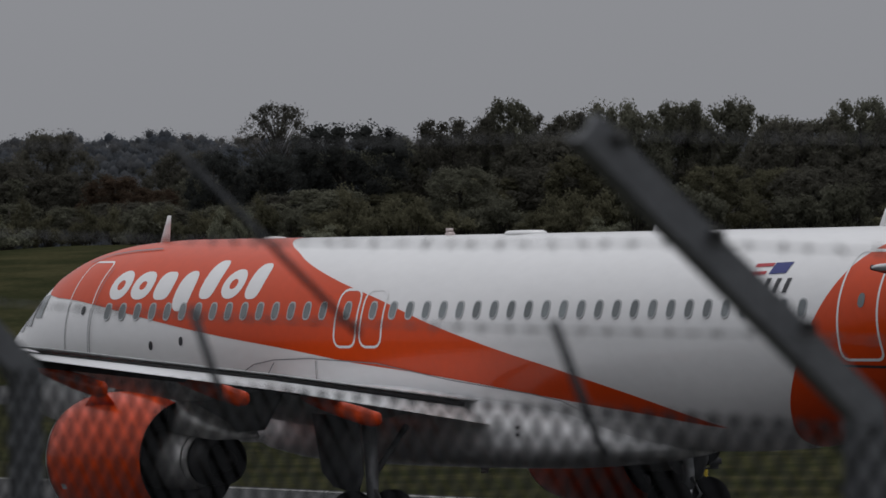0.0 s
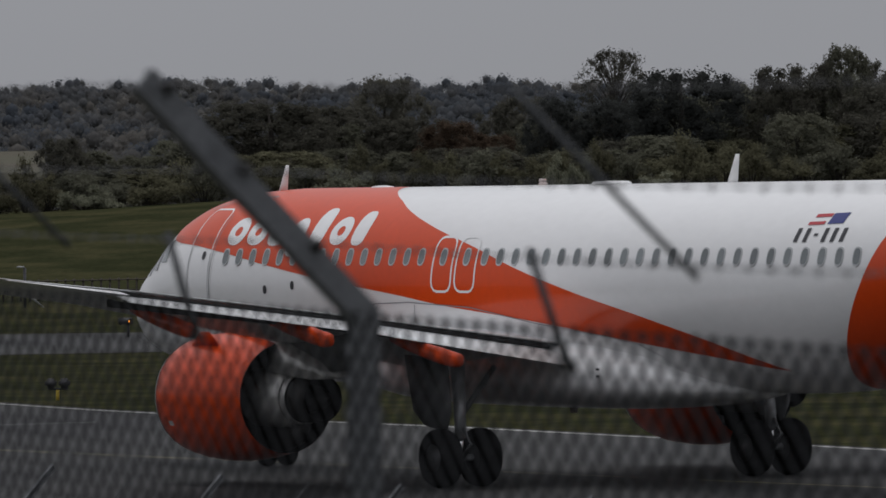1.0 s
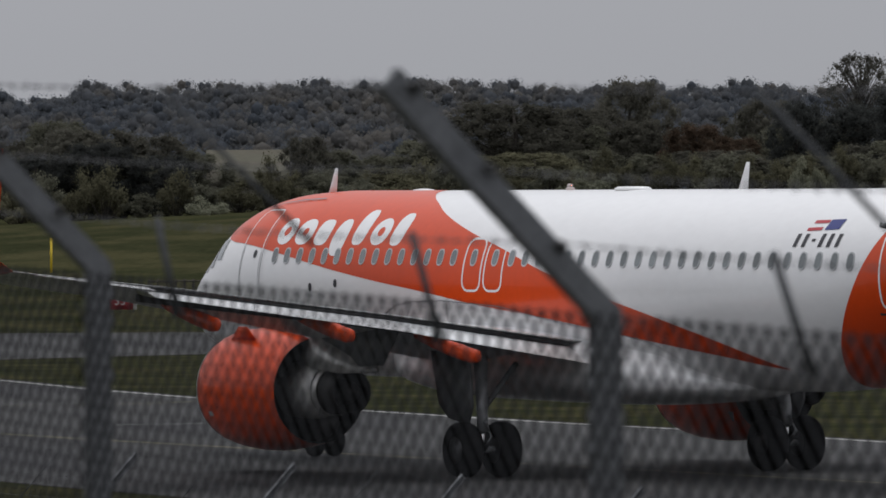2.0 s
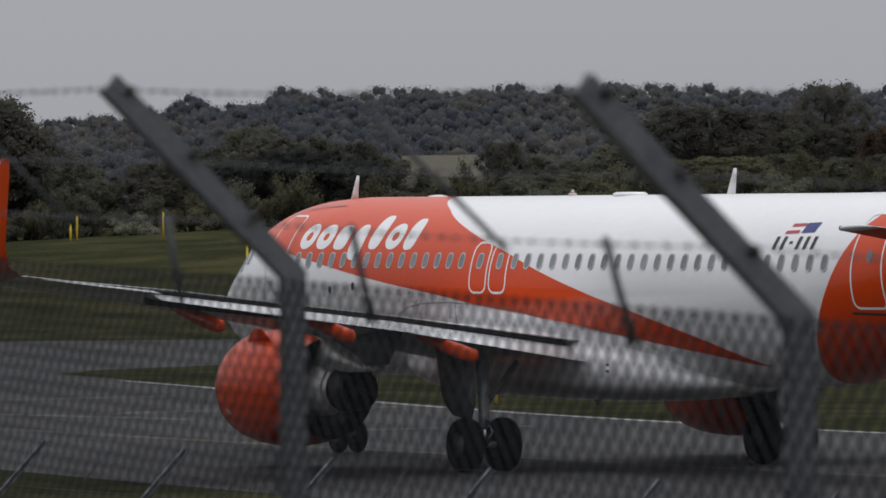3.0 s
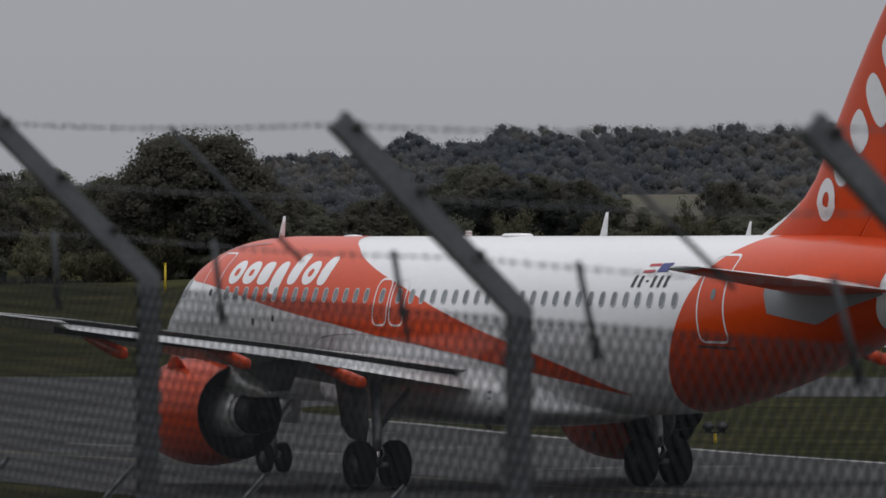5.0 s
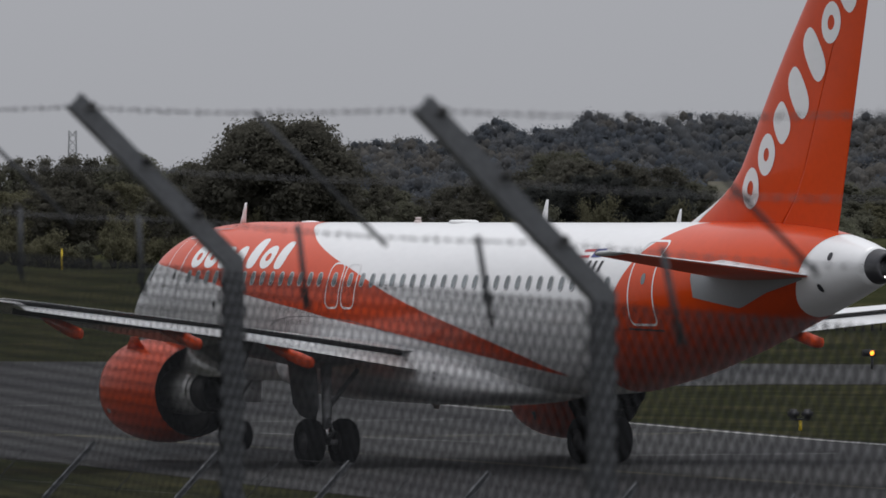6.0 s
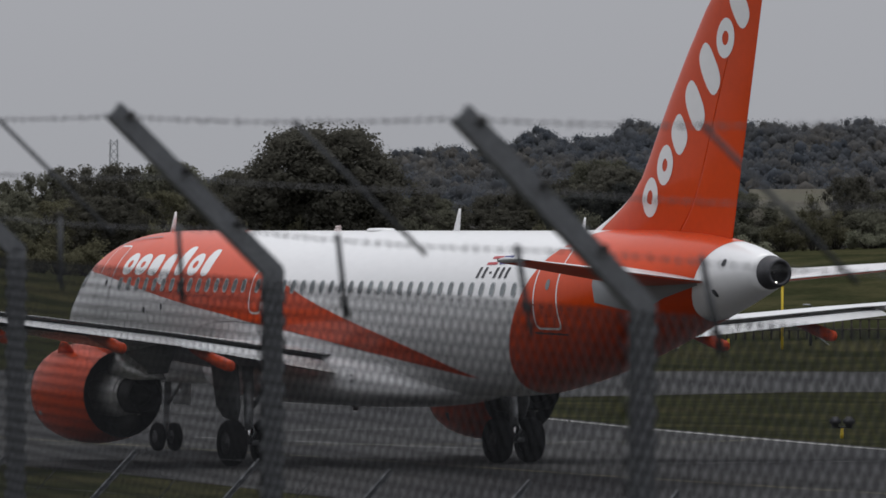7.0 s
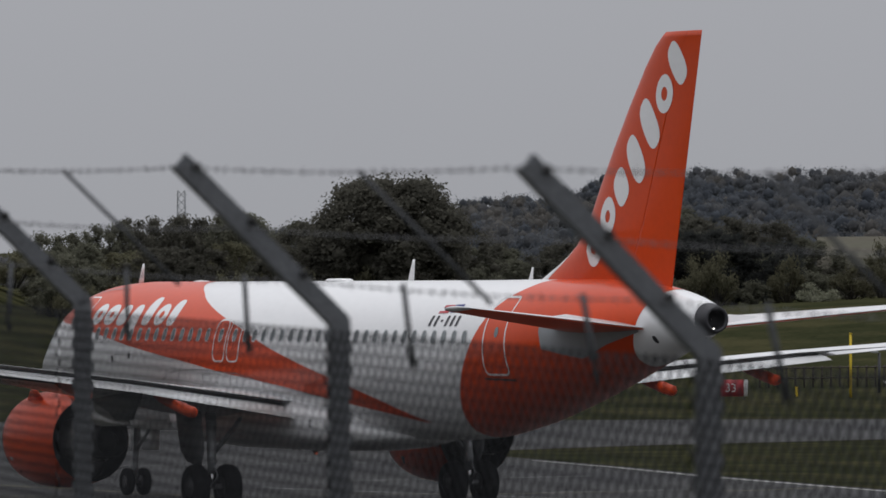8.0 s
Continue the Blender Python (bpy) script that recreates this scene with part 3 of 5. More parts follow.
for s, z, sg in ((15.19, 5.84, 1), (16.2, 1.39, -1)):
    b = part("beacon", loft([[(AFT - s - 0.1 * q * math.cos(a), 0.1 * q * math.sin(a), z + sg * h) for a in [k * math.tau / 16 for k in range(16)]]
                             for q, h in ((1, -0.02), (1, 0.03), (0.8, 0.06), (0.3, 0.07))]), M["beacon"], plane, "anti-collision beacon")
    lamp = part("lamp_housing", turned([(-0.06, 0.004), (-0.06, 0.038), (0.08, 0.042), (0.08, 0.036), (-0.04, 0.034)], 16), M["beacon"], plane, "turning beacon lamp")
    lamp.matrix_basis = Matrix.Translation((AFT - s, 0, z + sg * 0.1))
    part("bulb", turned([(-0.035, 0.033), (-0.03, 0.02), (-0.028, 0.002)], 14), M["flash"], lamp, "glowing red bulb")
    LAMPS.append((lamp, AFT - s, z + sg * 0.1))
part("drain_mast", blade(17, 0.2, 0.2), M["dark"], plane).matrix_basis = Matrix.Translation((-4.2, 0, 7.1)) @ Matrix.Diagonal((1, 1, -1, 1))

# tail cone exhaust
part("exhaust_ring", turned([(0.34, 0.40), (0.2, 0.385), (0.02, 0.34), (-0.1, 0.315), (-0.11, 0.25), (0.1, 0.22)], 32, (AFT - 37.4, 0, 4.885)), M["dark"], plane, "dark burnt exhaust ring at the tail")
part("exhaust_bore", turned([(-0.09, 0.235), (0.15, 0.2), (0.15, 0.01)], 24, (AFT - 37.38, 0, 4.885)), M["black"], plane)
part("tail_light", turned([(0, 0.022), (-0.02, 0.018), (-0.026, 0.004)], 12, (AFT - 37.5, 0.1, 4.66)), M["navlight"], plane)

# fin and rudder
FIN_LE = cubic([5.6, 5.9, 6.36, 6.92, 8.16, 9.39, 11.55, 11.8], [28.2, 28.9, 30.05, 30.93, 31.85, 32.75, 34.62, 35.0])


def fin_te(z):
    return 35.3 + (z - 5.6) * 1.5 / 6.22


def fin_half(s, z):
    c0, c1 = FIN_LE(z), fin_te(z)
    x = min(1, max(0, (s - c0) / (c1 - c0)))
    t = 0.5 * (1 - 0.6 * smoothstep(5.5, 11.8, z))
    return t * 0.5 * (2.6 * math.sqrt(x) * (1 - x) + 0.05 * x) if z > 6.5 else (0.02 + t * 0.5) * (2.0 * math.sqrt(x) * (1 - x) + 0.05)


def fin_rings(f0, f1):
    rings = []
    for z in [5.3, 5.6, 5.9, 6.15, 6.4, 6.7, 7.1, 7.6, 8.2, 9, 10, 11, 11.5, 11.7, 11.83]:
        zz = max(z, 5.6)
        c0, c1 = FIN_LE(zz), fin_te(zz)
        if z > 11.6:
            c0 += (z - 11.6) * 0.8
        ss = [c0 + (c1 - c0) * (f0 + (f1 - f0) * (1 - math.cos(math.pi * k / 14)) / 2) for k in range(15)]
        rings.append([(AFT - s, fin_half(s, zz), z) for s in ss] + [(AFT - s, -fin_half(s, zz), z) for s in ss[::-1]])
    return rings


part("fin", loft(fin_rings(0.0, 0.665)), M["orange"], plane, "tall orange fin")
part("rudder", loft(fin_rings(0.672, 1.0)), M["orange"], plane, "orange rudder")
fl = []
for z in [5.5, 5.8, 6.0, 6.2, 6.4, 6.55]:
    c0 = FIN_LE(max(z, 5.6))
    fl.append([(AFT - s, sg * (fin_half(s, max(z, 5.6)) + 0.006), z) for sg, order in ((1, 1), (-1, -1)) for s in
               [c0 - 0.004 + (0.14 + 0.5 * smoothstep(6.5, 5.6, z)) * k / 5 for k in range(6)][::order]])
part("fin_fillet", loft(fl, cap=False), M["white"], plane, "white fillet before the fin")
for side in (1, -1):
    def on_fin(u, v, q=side):
        """u along the mark from the fin's foot to its tip, v across it."""
        s, z = 31.85 + u * 0.666 - v * 0.746, 6.62 + u * 0.746 + v * 0.666
        return Vector((AFT - s, q * (fin_half(s, z) + 0.012), z))
    for cu, cv, ru, rv, hole, pw in ((0.02, 0.0, 0.44, 0.4, 0.36, 2.1), (1.04, 0.0, 0.44, 0.4, 0.32, 2.2), (2.0, 0.0, 0.36, 0.42, 0, 2.8), (2.95, -0.06, 0.34, 0.6, 0, 2.6),
                                     (4.0, 0.04, 0.34, 0.62, 0, 2.8), (4.98, 0.0, 0.44, 0.4, 0.36, 2.1), (5.92, 0.05, 0.32, 0.52, 0, 2.8)):
        part("airline_mark", blob(on_fin, cu, cv, ru, rv, 0.22, pw, hole), M["white"], plane, "white rounded shape of the airline mark on the fin")

# tailplane, wings, engines, gear on both sides
for side in (1, -1):
    y = lambda v: side * v
    tp = part("tailplane", loft([foil_ring(31.5, 35.4, y(0.6), 4.62, 4.66, 0.09), foil_ring(32.0, 35.5, y(1.3), 4.7, 4.72, 0.09),
                                 foil_ring(34.95, 36.4, y(6.0), 5.14, 5.16, 0.09), foil_ring(35.35, 36.45, y(6.2), 5.16, 5.18, 0.06)]), M["wing"], plane, "light grey tailplane half with an orange reflection sheet beneath")
    # added orange sheet: the orange reflected onto the underside, put in as colour
    part("underside_skin", loft([foil_ring(31.6, 35.38, y(0.6), 4.585, 4.625, 0.085), foil_ring(32.05, 35.48, y(1.3), 4.665, 4.685, 0.085), foil_ring(35.0, 36.38, y(5.95), 5.112, 5.132, 0.085)]), M["orange"], tp, "orange sheet painted as the reflection on the underside")
    part("root_slope", loft([foil_ring(33.9, 35.42, y(0.95), 4.8, 4.7, 0.06), foil_ring(33.7, 35.5, y(2.1), 4.99, 4.78, 0.05), foil_ring(34.4, 35.62, y(2.95), 4.93, 4.86, 0.05)]), M["grey"], tp, "light grey sloping root of the tailplane")
    part("leading_edge", loft([foil_ring(31.97, 32.5, y(1.3), 4.7, 4.7, 0.45), foil_ring(34.92, 35.15, y(6.0), 5.14, 5.14, 0.45)]), M["dark"], tp, "dark leading edge strip")

    wing = part("wing", loft([foil_ring(11.4, 18.3, y(0.8), 2.45, 2.62, 0.13), foil_ring(12.2, 18.35, y(2.0), 2.45, 2.74, 0.13), foil_ring(14.4, 18.45, y(6.4), 2.95, 3.3, 0.115),
                              foil_ring(17.6, 20.1, y(12.6), 3.72, 3.92, 0.105), foil_ring(19.0, 21.3, y(15.4), 4.0, 4.12, 0.10),
                              foil_ring(19.85, 21.85, y(17.0), 4.18, 4.26, 0.10)]), M["wing"], plane, "light grey swept wing")
    part("sharklet", loft([foil_ring(19.85, 21.85, y(17.0), 4.18, 4.26, 0.10), foil_ring(20.35, 22.05, y(17.4), 4.4, 4.45, 0.08), foil_ring(20.95, 22.35, y(17.62), 4.85, 4.88, 0.06),
                           foil_ring(21.6, 22.7, y(17.76), 5.5, 5.5, 0.06), foil_ring(22.3, 23.05, y(17.88), 6.25, 6.25, 0.05), foil_ring(22.75, 23.15, y(17.92), 6.6, 6.6, 0.05)]),
         M["orange"], wing, "orange upturned wing tip")
    part("sharklet_edge", loft([foil_ring(20.9, 21.15, y(17.63), 4.85, 4.85, 0.5), foil_ring(21.55, 21.75, y(17.77), 5.5, 5.5, 0.5), foil_ring(22.65, 22.75, y(17.92), 6.55, 6.55, 0.5)]), M["white"], wing)
    for name, a, b in (("inner_flap", (17.95, 19.08, 2.05, 2.62, 2.27), (18.1, 19.2, 6.35, 3.16, 2.93)), ("outer_flap", (18.1, 19.2, 6.42, 3.17, 2.95), (19.85, 20.75, 13.2, 3.86, 3.72))):
        part(name, loft([foil_ring(a[0], a[1], y(a[2]), a[3], a[4], 0.14), foil_ring(b[0], b[1], y(b[2]), b[3], b[4], 0.14)]), M["wing"], wing, "extended light grey flap")
    part("aileron", loft([foil_ring(20.2, 20.86, y(13.3), 3.9, 3.86, 0.13), foil_ring(21.3, 21.8, y(16.4), 4.18, 4.18, 0.12)]), M["wing"], wing)
    # added black body fills the slot before the flaps, in place of its shade
    part("flap_gap", loft([[(AFT - s, y(v), z) for s, z in ((sb - 0.55, zb - 0.16), (sb - 0.05, zb - 0.05), (sb - 0.05, zb - 0.12), (sb - 0.55, zb - 0.3))]
                           for v, sb, zb in ((2.05, 18.35, 2.74), (6.4, 18.45, 3.3), (13.1, 20.25, 3.93))]), M["black"], wing)
    for v, s1, z1, ln in ((5.55, 20.4, 2.5, 2.5), (8.55, 20.45, 2.95, 2.4), (11.7, 20.55, 3.2, 2.3)):
        rr = []
        for q, r in ((0, 0.04), (0.12, 0.09), (0.3, 0.13), (0.55, 0.165), (0.75, 0.175), (0.88, 0.165), (0.96, 0.14), (0.985, 0.12), (0.99, 0.02)):
            s = s1 - ln * (1 - q)
            zc = z1 - 0.02 + 0.42 * max(0.0, 0.9 - q)
            rr.append([(AFT - s, y(v) + 0.55 * r * math.sin(a), zc + 0.95 * r * math.cos(a)) for a in [k * math.tau / 16 for k in range(16)]])
        part("flap_fairing", loft(rr), M["orange"], wing, "orange canoe-shaped flap fairing")

    # engine
    ey, ez = 5.75, 1.67
    at = (-0.1, y(ey), ez)
    eng = part("engine", turned([(6.42, 0.98), (6.54, 1.02), (6.58, 1.07), (6.52, 1.12), (6.3, 1.19), (5.9, 1.255), (5.3, 1.295), (4.7, 1.29), (4.0, 1.215), (3.36, 1.105)], 64,
                                at), M["orange"], plane, "orange engine nacelle")
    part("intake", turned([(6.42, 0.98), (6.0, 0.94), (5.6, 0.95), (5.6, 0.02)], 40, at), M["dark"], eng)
    part("intake_lip", turned([(6.4, 0.985), (6.55, 1.025), (6.59, 1.07), (6.53, 1.124), (6.46, 1.15)], 48, at), M["metal"], eng, "bare metal intake lip")
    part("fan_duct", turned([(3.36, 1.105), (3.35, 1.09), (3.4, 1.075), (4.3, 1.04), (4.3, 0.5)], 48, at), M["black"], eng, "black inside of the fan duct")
    part("core_cowl", turned([(4.2, 0.58), (3.5, 0.61), (3.1, 0.595), (2.82, 0.56), (2.81, 0.55), (3.2, 0.54)], 44, at), M["cowl"], eng, "bare metal core cowl")
    part("nozzle_ring", turned([(2.96, 0.545), (2.66, 0.52), (2.645, 0.508), (2.66, 0.495), (3.0, 0.49)], 44, at), M["metal"], eng, "pale metal ring at the core cowl's end")
    part("core_nozzle", turned([(3.0, 0.485), (2.4, 0.48), (2.05, 0.46), (2.04, 0.44), (2.4, 0.43)], 40, at), M["burnt"], eng, "dark burnt core nozzle")
    part("core_bore", turned([(2.07, 0.435), (2.8, 0.42), (2.8, 0.02)], 30, at), M["burnt"], eng, "dark burnt nozzle bore")
    part("plug", turned([(2.75, 0.32), (2.2, 0.25), (1.9, 0.13), (1.8, 0.02)], 28, at), M["burnt"], eng, "dark burnt exhaust plug")
    part("duct_floor", loft([[(x, y(ey) + w_ * sg, ez + z_) for z_, sg in ((-0.5, 1), (-0.5, -1), (zb, -0.7), (zb, 0.7))] for x, w_, zb in ((4.2, 0.16, -1.03), (3.3, 0.18, -1.06), (2.7, 0.13, -0.86), (2.45, 0.03, -0.6))]),
         M["burnt"], eng, "dark lower divider of the fan duct")
    for q, w_ in ((0.0, 0.16), (0.22, 0.05), (0.34, 0.12)):   # serial marks too small to read
        part("serial_bar", loft([[(at[0] + 5.95 - q - dx, y(ey + math.sin(radians(th)) * 1.262), ez + math.cos(radians(th)) * 1.262) for th in (112, 117)] for dx in (0, w_)], closed=False),
             M["rim"], eng, "small pale bar")
    part("chine", loft([[(5.6, y(ey + 0.72), ez + 1.06), (4.6, y(ey + 0.72), ez + 1.04), (4.6, y(ey + 0.76), ez + 1.02), (5.6, y(ey + 0.76), ez + 1.02)],
                        [(4.95, y(ey + 0.95), ez + 1.32), (4.6, y(ey + 0.95), ez + 1.32), (4.6, y(ey + 0.97), ez + 1.31), (4.95, y(ey + 0.97), ez + 1.31)]]), M["orange"], eng, "orange strake on the nacelle")
    # pylon coloured dark for the shade under the wing
    part("pylon", loft([[(x, y(ey) + w * sg, z) for x, z, sg in ((x0, zt, 1), (x0, zt, -1), (x1, zb, -1), (x1, zb, 1))] for w, x0, zt, x1, zb in
                        ((0.06, 5.6, 3.02, 5.6, 2.9), (0.2, 4.0, 3.2, 4.0, 2.7), (0.24, 2.2, 3.25, 2.4, 2.35), (0.2, 1.0, 3.1, 1.4, 2.2), (0.13, 0.35, 2.98, 0.9, 2.24), (0.04, 0.15, 2.92, 0.7, 2.3))]), M["gear_grey"], plane, "engine pylon, dark grey with its shade painted in")
    part("pylon_cap", loft([[(x, y(ey) + w_ * math.cos(a), zt + 0.1 * math.sin(a)) for a in [k * math.pi / 6 for k in range(7)]] for x, w_, zt in
                            ((5.7, 0.05, 2.98), (5.0, 0.22, 3.02), (4.0, 0.3, 3.1), (3.0, 0.34, 3.16))], closed=False), M["wing"], plane, "pale fairing on top of the pylon")

    part("pylon_heel", loft([[(x, y(ey) + w * sg, z) for z, sg in ((zt, 0.6), (zt, -0.6), (zb, -1), (zb, 1))] for x, w, zt, zb in
                             ((3.5, 0.34, 2.85, 2.2), (3.0, 0.42, 2.82, 2.18), (2.4, 0.46, 2.66, 2.12), (1.8, 0.4, 2.46, 2.06), (1.2, 0.22, 2.26, 2.08), (0.95, 0.05, 2.18, 2.12))]), M["cowl"], plane, "bare metal heat shield under the pylon")

    # main landing gear
    gear = part("main_gear", tube([(0.15, y(3.75), 2.5), (0, y(3.795), 1.3), (0, y(3.795), 0.95)], [0.15, 0.12, 0.11], 14), M["strut"], plane, "grey main landing gear leg")
    part("piston", tube([(0, y(3.795), 1.0), (0, y(3.795), 0.55)], 0.085, 12), M["chrome"], gear, "bright chrome piston")
    part("axle", tube([(0, y(3.2), 0.58), (0, y(4.4), 0.58)], 0.07, 10), M["strut"], gear)
    part("side_brace", tube([(0.05, y(3.7), 1.45), (0.1, y(2.9), 2.35)], 0.06, 8), M["gear_grey"], gear)
    part("torque_link", tube([(-0.1, y(3.795), 1.15), (-0.38, y(3.795), 0.85), (-0.1, y(3.795), 0.6)], [0.05, 0.035, 0.05], 8), M["strut"], gear)
    part("gear_door", loft([[(x, y(4.12 + 0.04 * sg + 0.06 * (z - 1.3)), z) for x, z in ((1.3, 2.6), (-0.12, 2.55), (-0.16, 1.5), (0.05, 1.1), (0.75, 1.22), (1.1, 1.5))] for sg in (-1, 1)]), M["gear_grey"], gear, "grey gear door")
    gear.matrix_basis = Matrix.Translation((0, 0, GROUND))
    for off in (-0.465, 0.465):
        prof = [(-0.2, 0.28), (-0.21, 0.45), (-0.17, 0.54), (-0.09, 0.58), (0.09, 0.58), (0.17, 0.54), (0.21, 0.45), (0.2, 0.28)]
        wh = part("wheel", loft([[(r * math.sin(k * math.tau / 32), y(3.795) + off + x, 0.58 + r * math.cos(k * math.tau / 32)) for k in range(32)] for x, r in prof], cap=False), M["rubber"], gear, "black tyre")
        part("hub", loft([[(r * math.sin(k * math.tau / 20), y(3.795) + off + x, 0.58 + r * math.cos(k * math.tau / 20)) for k in range(20)] for x, r in
                          ((-0.2, 0.05), (-0.15, 0.12), (-0.18, 0.29), (0.18, 0.29), (0.15, 0.12), (0.2, 0.05))]), M["hub"], wh)

nose = part("nose_gear", tube([(12.5, 0, 2.0), (12.64, 0, 1.0), (12.64, 0, 0.38)], [0.1, 0.09, 0.07], 12), M["strut"], plane, "grey nose landing gear leg")
nose.matrix_basis = Matrix.Translation((0, 0, GROUND))
part("axle", tube([(12.64, -0.3, 0.38), (12.64, 0.3, 0.38)], 0.05, 8), M["strut"], nose)
part("drag_brace", tube([(12.64, 0, 1.2), (11.6, 0, 1.95)], 0.05, 8), M["strut"], nose)
for sg in (-1, 1):
    part("nose_door", loft([[(x, sg * (0.42 + d), z) for x, z in ((13.2, 1.85), (12.0, 1.85), (12.05, 1.25), (13.1, 1.25))] for d in (0, 0.03)]), M["white"], nose, "white nose gear door")
    prof = [(-0.1, 0.18), (-0.11, 0.3), (-0.07, 0.37), (0, 0.385), (0.07, 0.37), (0.11, 0.3), (0.1, 0.18)]
    wh = part("wheel", loft([[(12.64 + r * math.sin(k * math.tau / 28), sg * 0.25 + x, 0.385 + r * math.cos(k * math.tau / 28)) for k in range(28)] for x, r in prof], cap=False), M["rubber"], nose, "black tyre")
    part("hub", loft([[(12.64 + r * math.sin(k * math.tau / 18), sg * 0.25 + x, 0.385 + r * math.cos(k * math.tau / 18)) for k in range(18)] for x, r in
                      ((-0.1, 0.03), (-0.08, 0.1), (-0.09, 0.19), (0.09, 0.19), (0.08, 0.1), (0.1, 0.03))]), M["hub"], wh)


# ---------------------------------------------------------------- security fences
def chain_link(a, b, h, pitch=0.0707, r=0.0019, steep=1.15):
    """Two sets of crossing wires between two posts; a and b are the feet, h the height."""
    a, b = Vector(a), Vector(b)
    d = b - a
    length = math.hypot(d.x, d.y)
    u = Vector((d.x, d.y, 0)).normalized()
    n = Vector((-u.y, u.x, 0))
    verts, faces = [], []
    for sg in (1, -1):
        for k in range(int(-h * steep / pitch) - 1, int((length + h * steep) / pitch) + 2):
            x0, x1 = k * pitch, k * pitch + sg * h * steep      # along the fence at foot and top
            t0, t1 = 0.0, 1.0
            for lim, keep in ((0, 1), (length, -1)):
                if (x0 - lim) * keep < 0 and (x1 - lim) * keep < 0:
                    t1 = -1
                    break
                if (x0 - lim) * keep < 0:
                    t0 = max(t0, (lim - x0) / (x1 - x0))
                elif (x1 - lim) * keep < 0:
                    t1 = min(t1, (lim - x0) / (x1 - x0))
            if t1 - t0 < 0.01:
                continue
            base = len(verts)
            for t in (t0, t1):
                x = x0 + (x1 - x0) * t
                p = a + u * x + Vector((0, 0, d.z * x / length + h * t)) + n * (0.0018 * sg)
                side = (u * sg * -0.7 + Vector((0, 0, 0.7)))
                verts += [p + n * r * 1.7, p - n * r + side * r * 1.5, p - n * r - side * r * 1.5]
            faces += [(base, base + 1, base + 4, base + 3), (base + 1, base + 2, base + 5, base + 4), (base + 2, base, base + 3, base + 5)]
    me = bpy.data.meshes.new("mesh_panel")
    me.from_pydata([tuple(v) for v in verts], [], faces)
    me.materials.append(M["wire"])
    return me


def barbed(points, seed, sag=0.012):
    """Barbed wire: two strands with barbs."""
    rnd = random.Random(seed)
    bm = bmesh.new()
    for a, b in zip(points, points[1:]):
        a, b = Vector(a), Vector(b)
        k = 8
        pts = [a.lerp(b, i / k) + Vector((0, 0, -sag * 4 * (i / k) * (1 - i / k))) for i in range(k + 1)]
        add_tube(bm, pts, 0.0013, 4)
        n = int((b - a).length / 0.09)
        for i in range(n):
            q = (i + rnd.random() * 0.3) / n
            p = a.lerp(b, q) + Vector((0, 0, -sag * 4 * q * (1 - q)))
            for _ in range(2):
                v = Vector((rnd.uniform(-1, 1), rnd.uniform(-1, 1), rnd.uniform(-1, 1))).normalized() * 0.011
                add_tube(bm, [p - v, p + v], 0.0013, 3)
            add_tube(bm, [p - (b - a).normalized() * 0.011, p + (b - a).normalized() * 0.011], 0.0032, 4)
    return bm


